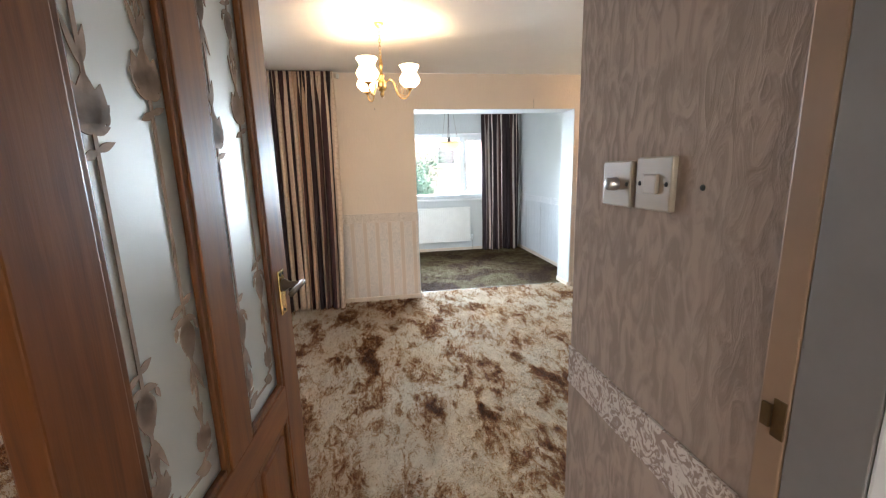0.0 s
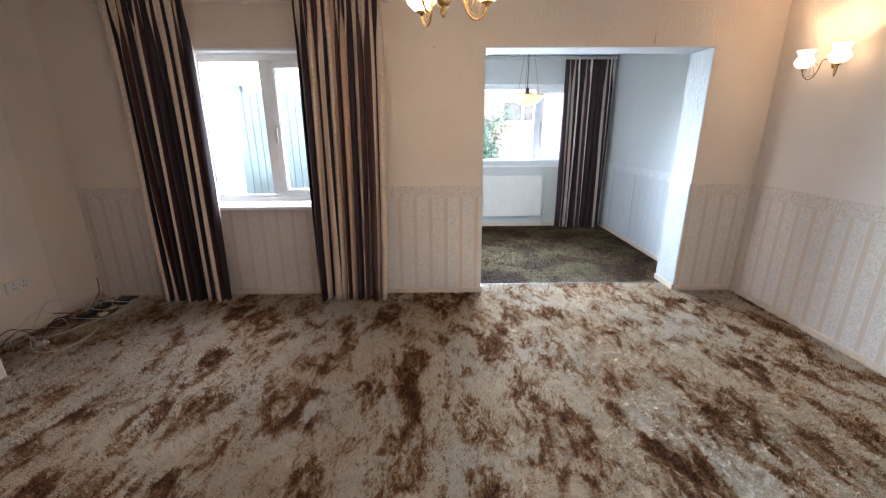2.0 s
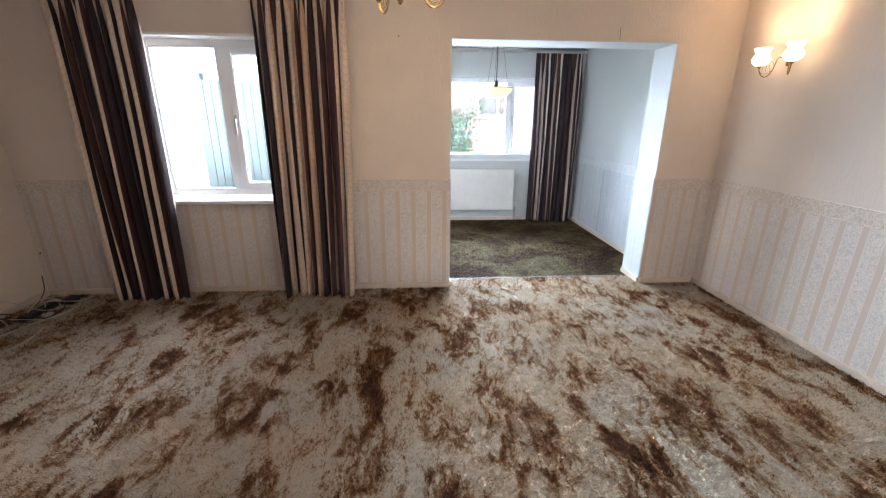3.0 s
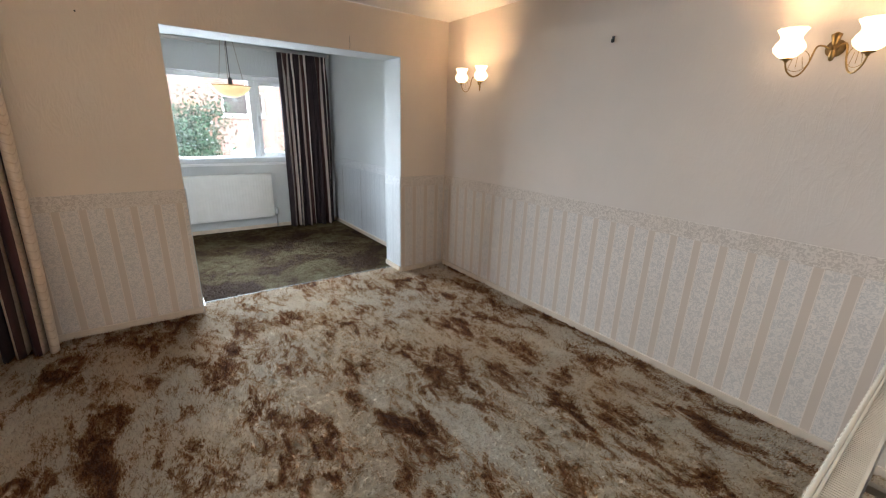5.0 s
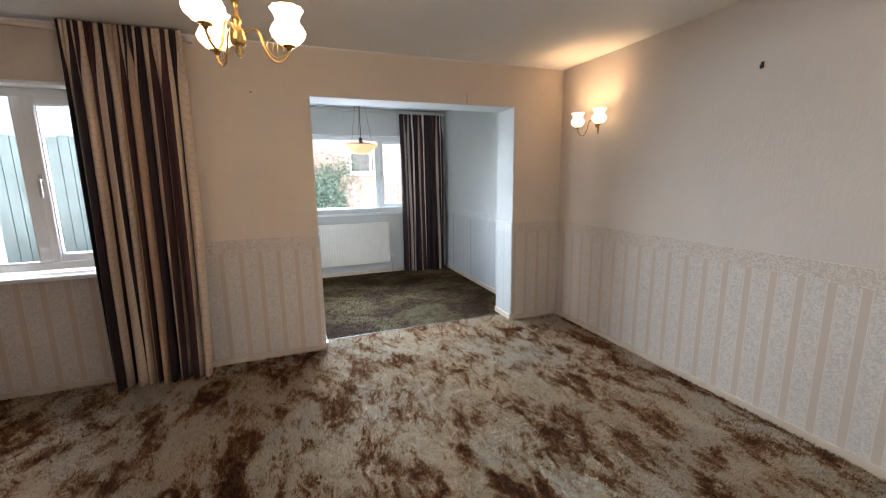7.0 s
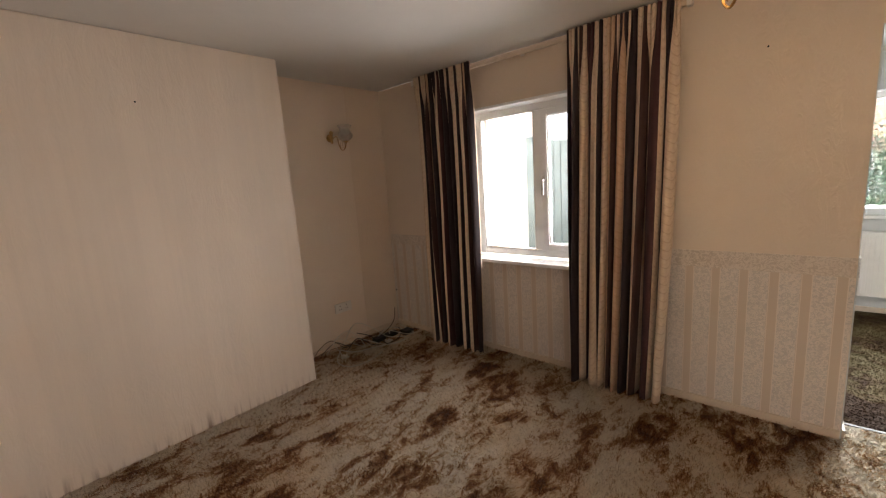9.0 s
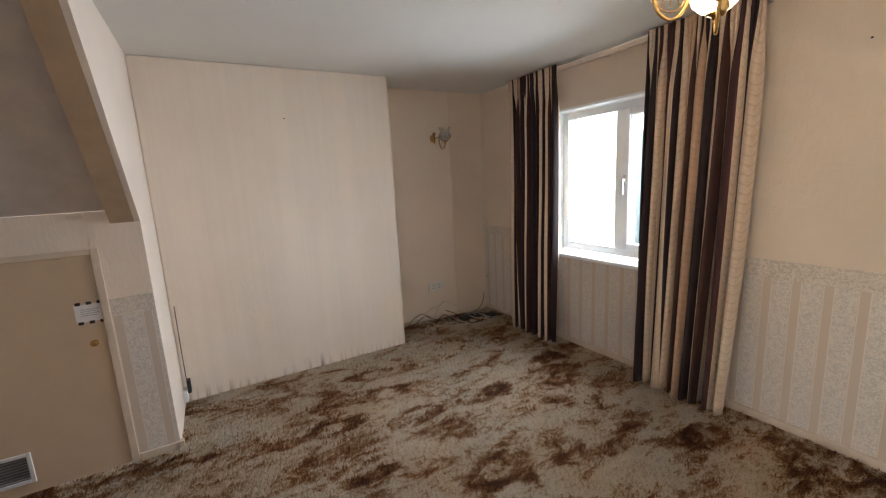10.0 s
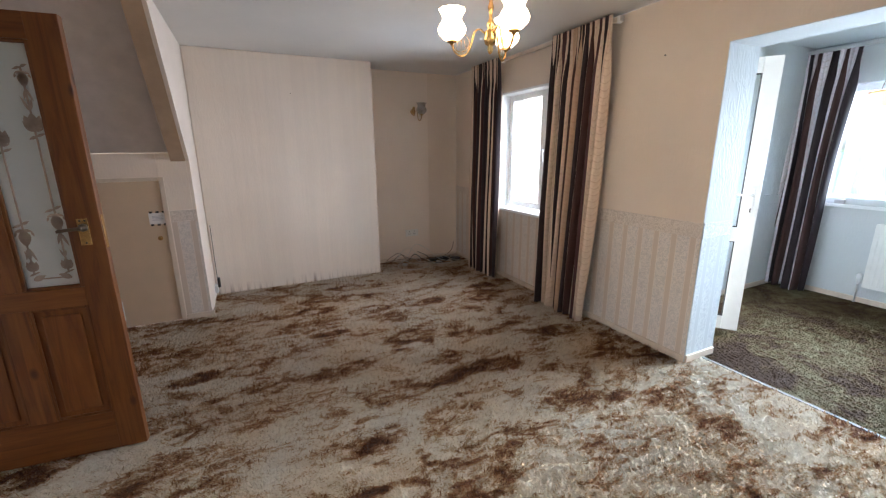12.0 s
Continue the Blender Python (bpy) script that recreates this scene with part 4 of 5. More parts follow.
# ---- cupboard under the stairs ----
def cupboard():
    root = thing("cupboard_door", "plain beige painted cupboard door under the stairs", "cupboard door")
    part("panel", boxes(((XC - 0.022, CY0, 0.012), (XC + 0.004, CY1 - 0.006, CZ - 0.008)), bevel=0.002), M["cupboard"], root)
    knob = part("knob", lathe([(0.0, 0.0), (0.011, 0.0), (0.008, 0.012), (0.017, 0.022), (0.018, 0.03), (0.01, 0.037), (0.0, 0.038)], 20, m=pose(XC + 0.004, 1.545, 0.757, 0, 90, 0)), M["brass"], root, "small brass knob", True)
    # louvred ventilator
    y0, y1, z0, z1 = 0.875, 1.200, 0.075, 0.242
    v = part("vent_frame", boxes(((XC + 0.0045, y0, z0), (XC + 0.014, y0 + 0.018, z1)), ((XC + 0.0045, y1 - 0.018, z0), (XC + 0.014, y1, z1)), ((XC + 0.0045, y0 + 0.018, z0), (XC + 0.014, y1 - 0.018, z0 + 0.018)), ((XC + 0.0045, y0 + 0.018, z1 - 0.018), (XC + 0.014, y1 - 0.018, z1)), ((XC + 0.0045, (y0 + y1) / 2 - 0.008, z0 + 0.018), (XC + 0.014, (y0 + y1) / 2 + 0.008, z1 - 0.018)), bevel=0.002), M["white"], root, "white louvred ventilator frame")
    part("vent_backing", boxes(((XC + 0.0043, y0 + 0.01, z0 + 0.01), (XC + 0.0055, y1 - 0.01, z1 - 0.01))), M["frame_grey"], v)
    for ya, yb in ((y0 + 0.018, (y0 + y1) / 2 - 0.008), ((y0 + y1) / 2 + 0.008, y1 - 0.018)):
        for i in range(8):
            z = z0 + 0.024 + i * 0.0155
            part("slat", prism([(XC + 0.006, z), (XC + 0.012, z + 0.009), (XC + 0.0128, z + 0.0085), (XC + 0.0068, z - 0.0005)], "y", ya, yb), M["chrome"], v)


cupboard()
structure("trim", boxes(((XC + 0.0005, CY1 - 0.005, 0), (XC + 0.012, CY1 + 0.03, CZ + 0.022)), ((XC + 0.0005, CY0, CZ - 0.006), (XC + 0.012, CY1 - 0.0055, CZ + 0.022)), bevel=0.003), M["skirt"], "cream painted cupboard door frame", "trim")
card = thing("notice_card", "white printed service card pinned to cupboard door", "card")
part("sheet", boxes(((XC + 0.0045, 1.485, 0.872), (XC + 0.0062, 1.602, 0.968))), plain("white_card", (0.78, 0.76, 0.76), 0.6, vary=0.04), card)
for z in (0.973, 0.868):
    for i in range(3):
        y = 1.492 + i * 0.045
        part("printed_tab", boxes(((XC + 0.0063, y, z - 0.008), (XC + 0.0072, y + 0.022, z + 0.008))), M["dark"], card, "dark printed mark")
for i in range(4):
    part("text_line", boxes(((XC + 0.0063, 1.508, 0.905 + i * 0.011), (XC + 0.0067, 1.575 + 0.01 * (i % 2), 0.909 + i * 0.011))), plain("grey_print", (0.45, 0.45, 0.5), 0.6), card)


# ---- switches and sockets ----
def switch(name, y, z, w, h, kind, label):
    root = thing(name, label, "switch")
    x = XS - 0.0005
    part("face_plate", boxes(((x - 0.012, y - w / 2, z - h / 2), (x, y + w / 2, z + h / 2)), bevel=0.003), M["plate_shaded"], root)
    for s in (-1, 1):
        part("screw", lathe([(0.0, 0.0), (0.0045, 0.0), (0.0035, 0.0015), (0.0, 0.002)], 10, m=pose(x - 0.012, y + s * w * 0.38, z, 0, -90, 0)), M["dark"], root, "", True)
    if kind == "dimmer":
        part("dimmer_knob", lathe([(0.013, 0.0), (0.012, 0.018), (0.008, 0.021), (0.0, 0.021)], 20, m=pose(x - 0.012, y, z, 0, -90, 0)), M["chrome"], root, "steel dimmer knob", True)
    else:
        part("rocker", boxes(((x - 0.019, y - 0.017, z - 0.017), (x - 0.0115, y + 0.017, z + 0.017)), bevel=0.003), M["plate_shaded"], root, "rocker switch")
    return root


switch("dimmer_switch", 1.226, 1.385, 0.092, 0.088, "dimmer", "cream plastic dimmer switch with round steel knob")
switch("light_switch", 1.118, 1.388, 0.090, 0.092, "rocker", "cream plastic light switch with square rocker")
for x, y, z in ((XS - 0.001, 1.02, 1.385),):
    nl = thing("wall_screw", "small dark screw in marbled papered wall", "screw")
    part("head", lathe([(0.0, 0.0), (0.005, 0.0), (0.004, 0.002), (0.0, 0.003)], 10, m=pose(x, y, z, 0, -90, 0)), M["dark"], nl)

sock = thing("wall_socket", "double cream plastic wall socket above skirting", "socket")
part("face_plate", boxes(((XW + 0.0062, 4.085, 0.33), (XW + 0.019, 4.265, 0.42)), bevel=0.003), M["plate"], sock)
for y in (4.137, 4.208):
    for dy, dz in ((0.0, 0.396), (-0.01, 0.363), (0.01, 0.363)):
        part("socket_hole", boxes(((XW + 0.0191, y + dy - 0.004, dz - 0.004), (XW + 0.0198, y + dy + 0.004, dz + 0.004))), M["dark"], sock)
    part("rocker", boxes(((XW + 0.0188, y + 0.017, 0.38), (XW + 0.023, y + 0.027, 0.402)), bevel=0.0015), M["plate"], sock)


# ---- lights ----
LIT = lit_glass("lit_opal_glass", (1.0, 0.70, 0.40), 1.55)
LIT_WALL = lit_glass("lit_opal_glass_amber", (1.0, 0.68, 0.36), 0.65)
OPAL = plain("opal_glass", (0.78, 0.76, 0.73), 0.2, vary=0.03)
CLEAR = glass("etched_clear_glass", (0.9, 0.9, 0.9), 0.25, 0.72)


def lamp(name, at, watts, col=(1.0, 0.72, 0.45), radius=0.025):
    o = new(name, bpy.data.lights.new(name, "POINT"))
    o.data.energy, o.data.color, o.data.shadow_soft_size = watts, col, radius
    o.matrix_world = Matrix.Translation(at)
    return o


SHADE = [(0.022, 0.0), (0.05, 0.012), (0.078, 0.04), (0.086, 0.066), (0.074, 0.092), (0.058, 0.112), (0.056, 0.128), (0.064, 0.148), (0.074, 0.165), (0.078, 0.175)]


def shade_mesh(s=1.0, m=None):
    bm = lathe([(r * s, h * s) for r, h in SHADE], 40, 0.06, 10, m=m)
    lathe([(r * s * 0.95, h * s) for r, h in SHADE[::-1]], 40, 0.06, 10, bm=bm, m=m)
    return bm


def arm_parts(root, start, end, drop, s=1.0, lit=True, rise=0.02):
    """One curled brass arm from the body to a cup, with shade and scroll work."""
    a, b = Vector(start), Vector(end)
    metal = M["antique"] if s < 0.77 else M["brass"]
    h = (b - a)
    h.z = 0
    
    def dip(f, k):
        return a + h * f + Vector((0, 0, -drop * k))
    line = spline([a, dip(0.16, -rise / drop), dip(0.32, -0.05), dip(0.42, 0.55), dip(0.55, 0.92), dip(0.72, 1.04), dip(0.90, 0.86), dip(0.985, 0.6), b], 6)
    arm = part("arm", tube(line, 0.0055 * s, 8), metal, root, "curled brass arm", True)
    d = h.normalized()
    c = a + h * 0.72 + Vector((0, 0, -drop * 0.42))
    r = drop * 0.42
    bm = tube([c + d * math.cos(t) * r + Vector((0, 0, math.sin(t) * r)) for t in (2 * math.pi * i / 20 for i in range(21))], 0.0022 * s, 6)
    for k in range(3):
        tube([c + d * (0.6 * r * (k - 1)) + Vector((0, 0, -r * 0.7)), c + d * (0.35 * r * (k - 1)) + Vector((0, 0, r * 0.35))], 0.0018 * s, 6, bm)
    part("filigree", bm, metal, arm, "brass wire scroll", True)
    part("cup", lathe([(0.0, -0.018 * s), (0.008 * s, -0.018 * s), (0.014 * s, -0.006 * s), (0.03 * s, 0.0), (0.032 * s, 0.006 * s), (0.0, 0.006 * s)], 20, m=Matrix.Translation(b)), metal, arm, "brass lamp cup", True)
    sh = part("shade", shade_mesh(s, Matrix.Translation(b + Vector((0, 0, 0.004)))), (LIT_WALL if s < 0.8 else LIT) if lit else CLEAR, root, "frilled opal glass shade, lit" if lit else "frilled clear glass shade, unlit", True)
    return b


def chandelier(x, y):
    root = thing("chandelier", "three-arm brass chandelier with lit frilled glass shades", "chandelier")
    part("ceiling_hook", lathe([(0.0, CEIL - 0.035), (0.012, CEIL - 0.03), (0.03, CEIL - 0.012), (0.036, CEIL - 0.001), (0.0, CEIL - 0.001)], 20, m=Matrix.Translation((x, y, 0))), M["brass"], root, "", True)
    bm = bmesh.new()
    for i in range(9):
        z = CEIL - 0.045 - i * 0.022
        pts = [Vector((x + (math.cos(t) * 0.008 if i % 2 else 0), y + (0 if i % 2 else math.cos(t) * 0.008), z + math.sin(t) * 0.015)) for t in (2 * math.pi * k / 12 for k in range(13))]
        tube(pts, 0.0022, 6, bm)
    part("chain", bm, M["brass"], root, "brass chain", True)
    part("stem", lathe([(0.0, 2.19), (0.006, 2.185), (0.010, 2.16), (0.016, 2.14), (0.010, 2.12), (0.008, 2.09), (0.018, 2.07), (0.020, 2.055), (0.010, 2.045), (0.03, 2.03), (0.033, 1.99), (0.026, 1.972), (0.012, 1.962), (0.016, 1.945), (0.009, 1.93), (0.0, 1.922)], 24, m=Matrix.Translation((x, y, 0))), M["brass"], root, "turned brass body", True)
    for a in (2, 122, 242):
        c, s = math.cos(radians(a)), math.sin(radians(a))
        e = arm_parts(root, (x + 0.028 * c, y + 0.028 * s, 2.022), (x + 0.195 * c, y + 0.195 * s, 1.985), 0.10, 0.84)
        lamp("bulb", e + Vector((0, 0, 0.07)), CHAND_W)
    return root


def sconce(name, x, y, z, side, lit, label, s=0.76, arms=((0.125, -0.13, -0.012), (0.125, 0.13, 0.012))):
    """A double wall light: back plate and two arms along the wall; side: +1 or -1 into the room along x."""
    root = thing(name, label, "wall light", "wall lights")
    m = pose(x, y, z, 0, 90 * side, 0)
    metal = M["antique"] if lit else M["brass"]
    part("back_plate", lathe([(0.0, 0.0), (0.032, 0.0), (0.035, 0.006), (0.022, 0.014), (0.014, 0.03), (0.017, 0.04), (0.0, 0.05)], 24, m=m), metal, root, "oval brass back plate", True)
    part("finial", lathe([(0.0, -0.055), (0.008, -0.05), (0.012, -0.03), (0.008, 0.0), (0.014, 0.03), (0.02, 0.05), (0.0, 0.062)], 16, m=Matrix.Translation((x + side * 0.035, y, z))), metal, root, "", True)
    for out, off, root_off in arms:
        e = arm_parts(root, (x + side * 0.045, y + root_off, z - 0.005), (x + side * out, y + off, z - 0.045), 0.105, s, lit, 0.012)
        if lit:
            lamp("bulb", e + Vector((0, 0, 0.056)), SCONCE_W, (1.0, 0.66, 0.35), 0.010)
    return root


CHAND_W, SCONCE_W = 0.6, 0.75
chandelier(0.590, 3.45)
sconce("wall_light", XE - 0.001, 1.993, 1.835, -1, True, "twin-arm brass wall light with lit frilled shades", 0.68)
sconce("wall_light", XE - 0.001, 4.335, 1.875, -1, True, "twin-arm brass wall light with lit frilled shades near corner", 0.68)
sconce("wall_light", XW + 0.001, 4.235, 1.93, 1, False, "single-arm brass wall light with clear shade, unlit", 0.78, ((0.17, 0.05, 0.01),))


def pendant(x, y, z):
    root = thing("pendant_light", "alabaster glass bowl pendant on three chains, lit", "pendant light")
    bowl = [(0.0, -0.085), (0.05, -0.08), (0.1, -0.06), (0.14, -0.03), (0.16, 0.0), (0.162, 0.012)]
    bm = lathe(bowl, 36, m=Matrix.Translation((x, y, z)))
    lathe([(r * 0.95, h + 0.004) for r, h in bowl[::-1]], 36, bm=bm, m=Matrix.Translation((x, y, z)))
    part("bowl", bm, lit_glass("lit_alabaster", (1.0, 0.74, 0.36), 0.13, (0.70, 0.58, 0.36)), root, "warm alabaster glass bowl", True)
    part("rim", lathe([(0.160, 0.008), (0.166, 0.008), (0.166, 0.016), (0.160, 0.016), (0.160, 0.008)], 36, m=Matrix.Translation((x, y, z))), M["brass"], root, "brass rim", True)
    for a in (90, 210, 330):
        c, s = math.cos(radians(a)), math.sin(radians(a))
        part("chain", tube([(x + 0.12 * c, y + 0.12 * s, z + 0.012), (x + 0.02 * c, y + 0.02 * s, BZ - 0.045)], 0.0016, 6), M["old_brass"], root)
    part("flex", tube([(x, y, z + 0.03), (x, y, BZ - 0.03)], 0.004, 8), M["dark"], root)
    part("lamp_holder", lathe([(0.0, 0.085), (0.016, 0.08), (0.02, 0.03), (0.05, 0.014), (0.0, 0.012)], 16, m=Matrix.Translation((x, y, z))), M["dark"], root, "", True)
    part("ceiling_rose", lathe([(0.0, BZ - 0.05), (0.02, BZ - 0.045), (0.045, BZ - 0.02), (0.05, BZ - 0.001), (0.0, BZ - 0.001)], 24, m=Matrix.Translation((x, y, 0))), M["white"], root, "", True)
    lamp("bulb", (x, y, z + 0.04), 0.2)


pendant(1.46, 5.72, 1.745)


# ---- marks on the walls ----
def nail(x, y, z, axis, label, r=0.006, ln=0.012, mat=None):
    o = thing("nail", label, "nail")
    rot = {"x+": (0, 90, 0), "x-": (0, -90, 0), "y-": (90, 0, 0)}[axis]
    part("shank", lathe([(0.0, 0.0), (r * 0.5, 0.0), (r * 0.5, ln * 0.7), (r, ln * 0.72), (r, ln), (0.0, ln)], 10, m=pose(x, y, z, *rot)), mat or M["dark"], o)


nail(0.535, YN - 0.0005, 2.05, "y-", "small dark nail in cream papered wall", 0.005, 0.012)
nail(XB + 0.0005, 2.74, 2.03, "x+", "small dark nail in ivory chimney breast", 0.005, 0.012)
crack = thing("plaster_crack", "thin dark crack in plaster above the opening", "crack")
part("crack", tube(spline([(2.252, YN - 0.0006, 2.150), (2.247, YN - 0.0006, 2.118), (2.253, YN - 0.0006, 2.092), (2.246, YN - 0.0006, 2.058)], 5), 0.0014, 5), M["dark"], crack)
nail(-2.466, YN - 0.0035, 0.38, "y-", "small dark screw in dado paper by recess corner", 0.007, 0.010)
structure("wallpaper_strip", boxes(((XW + 0.0005, 4.44, 0.052), (XW + 0.0022, YN - 0.004, CEIL - 0.003))), M["wall"], "peach strip of older wallpaper beside the corner", "wallpaper")
for y in (6.464, 7.079):
    structure("paper_seam", boxes(((BX1 - 0.0042, y - 0.0022, 0.06), (BX1 - 0.0031, y + 0.0022, 0.86))), M["frame_grey"], "open vertical seam in white dado paper", "wallpaper")
pot = thing("sill_box", "small grey plastic box on the garden window sill", "box")
part("case", boxes(((0.625, BY - 0.035, VZ0 + 0.0165), (0.70, BY + 0.03, VZ0 + 0.052)), bevel=0.006), plain("grey_plastic", (0.42, 0.42, 0.42), 0.5), pot)
part("lid", boxes(((0.622, BY - 0.038, VZ0 + 0.0522), (0.703, BY + 0.033, VZ0 + 0.060)), bevel=0.003), plain("pale_grey_plastic", (0.55, 0.55, 0.54), 0.5), pot)
hook = thing("picture_hook", "dark metal picture hook on the pale wall", "hook")
part("plate", boxes(((XE - 0.006, 3.075, 2.0), (XE - 0.0005, 3.092, 2.035)), bevel=0.002), M["dark"], hook)
part("hook", tube(spline([(XE - 0.005, 3.083, 2.012), (XE - 0.012, 3.083, 1.998), (XE - 0.02, 3.083, 2.004), (XE - 0.02, 3.083, 2.016)], 5), 0.003, 8), M["dark"], hook, "", True)


# ---- cables in the corner ----
white_pvc = plain("white_cable", (0.68, 0.66, 0.60), 0.4)
black_pvc = plain("black_cable", (0.018, 0.017, 0.017), 0.45)
brown_pvc = plain("brown_cable", (0.16, 0.09, 0.05), 0.5)


def cable(pts, r, mat, label):
    c = thing("cable", label, "cable", "loose cables")
    part("lead", tube(spline([(x, y, z * 1.55 - 0.006) for x, y, z in pts], 8), r * 0.7, 8), mat, c, "", True)
    return c


cable([(-2.47, 4.80, 0.13), (-2.44, 4.75, 0.06), (-2.40, 4.62, 0.02), (-2.36, 4.45, 0.014), (-2.38, 4.25, 0.02), (-2.42, 4.0, 0.03), (-2.44, 3.80, 0.02)], 0.006, brown_pvc, "brown flex running along the skirting from wall")
cable([(-2.36, 4.05, 0.05), (-2.28, 4.14, 0.17), (-2.25, 4.30, 0.12), (-2.22, 4.46, 0.03), (-2.12, 4.60, 0.012), (-2.08, 4.48, 0.012), (-2.16, 4.28, 0.015), (-2.22, 4.08, 0.02), (-2.32, 3.98, 0.04)], 0.006, white_pvc, "white flex looped in loose coils on carpet")
cable([(-2.33, 4.0, 0.04), (-2.18, 3.86, 0.02), (-2.04, 3.88, 0.012), (-1.99, 4.02, 0.012), (-2.02, 4.18, 0.012), (-2.05, 4.24, 0.012)], 0.006, white_pvc, "white flex curving out across brown carpet")
cable([(-2.26, 4.52, 0.03), (-2.12, 4.42, 0.09), (-2.05, 4.55, 0.05), (-2.10, 4.70, 0.02), (-2.22, 4.68, 0.03), (-2.30, 4.55, 0.06), (-2.24, 4.36, 0.05)], 0.006, white_pvc, "white flex standing in an upright loop")
cable([(-2.44, 3.86, 0.015), (-2.36, 3.96, 0.08), (-2.30, 4.03, 0.06), (-2.34, 4.12, 0.03), (-2.40, 4.06, 0.02)], 0.005, black_pvc, "black flex knotted beside the extension block")
cable([(-2.38, 3.74, 0.012), (-2.44, 3.84, 0.05), (-2.40, 3.95, 0.09), (-2.32, 4.02, 0.05)], 0.005, brown_pvc, "brown flex bent up by chimney breast")
cable([(-2.42, 4.70, 0.014), (-2.22, 4.62, 0.05), (-2.10, 4.50, 0.03), (-2.14, 4.38, 0.014), (-2.30, 4.44, 0.014)], 0.006, black_pvc, "black flex coiled on the carpet")
cable([(-2.40, 3.90, 0.02), (-2.32, 3.98, 0.12), (-2.24, 4.05, 0.15), (-2.20, 4.14, 0.08), (-2.26, 4.20, 0.02), (-2.36, 4.14, 0.04), (-2.38, 4.02, 0.09), (-2.30, 3.92, 0.10), (-2.22, 3.94, 0.03)], 0.0048, white_pvc, "white flex heaped in a tangle near chimney breast")
cable([(-2.30, 4.10, 0.10), (-2.20, 4.22, 0.06), (-2.12, 4.34, 0.02), (-2.06, 4.46, 0.014), (-2.08, 4.62, 0.014), (-2.18, 4.72, 0.02), (-2.30, 4.70, 0.05)], 0.0048, white_pvc, "white flex trailing round the black adapter")
cable([(-2.28, 4.03, 0.03), (-2.20, 4.10, 0.10), (-2.14, 4.20, 0.05), (-2.18, 4.32, 0.02), (-2.28, 4.30, 0.06), (-2.32, 4.18, 0.10)], 0.0055, black_pvc, "black flex looped over the white tangle")
blk = thing("extension_block", "black plastic extension block lying among cables", "extension lead")
part("case", boxes(((-2.31, 4.34, 0.004), (-2.24, 4.62, 0.042)), bevel=0.008), black_pvc, blk)
adp = thing("power_adapter", "black power adapter box on carpet", "adapter")
part("case", boxes(((-2.24, 4.63, 0.003), (-2.14, 4.74, 0.045)), bevel=0.01), black_pvc, adp)
for (x, y, a, lab) in ((-2.24, 3.97, 25, "white mains plug lying on carpet"), (-2.17, 4.42, 70, "white plug at end of white flex")):
    pl = thing("mains_plug", lab, "plug", base=pose(x, y, 0.004, 0, 0, a))
    part("body", boxes(((-0.025, -0.02, 0.0), (0.025, 0.02, 0.032)), bevel=0.007), white_pvc, pl)
    part("cord_grip", boxes(((0.0255, -0.008, 0.006), (0.045, 0.008, 0.022)), bevel=0.003), white_pvc, pl)
    part("pins", boxes(((-0.012, -0.012, 0.0322), (-0.006, -0.008, 0.048)), ((-0.012, 0.008, 0.0322), (-0.006, 0.012, 0.048)), ((0.006, -0.004, 0.0322), (0.012, 0.004, 0.052))), M["brass"], pl)
# small outlet by the pier, with its lead up the corner
out = thing("outlet_box", "small white outlet with black plug by the pier", "outlet")
part("box", boxes(((XB + 0.02, YS + 0.0005, 0.05), (XB + 0.10, YS + 0.03, 0.13)), bevel=0.004), M["white"], out)
part("black_plug", boxes(((XB + 0.03, YS + 0.0305, 0.10), (XB + 0.08, YS + 0.055, 0.2)), bevel=0.008), M["dark"], out, "black plug")
cable([(XB + 0.03, YS + 0.03, 0.125), (XB + 0.012, YS + 0.028, 0.26), (XB + 0.010, YS + 0.03, 0.48)], 0.004, M["dark"], "dark thin flex rising in the corner")


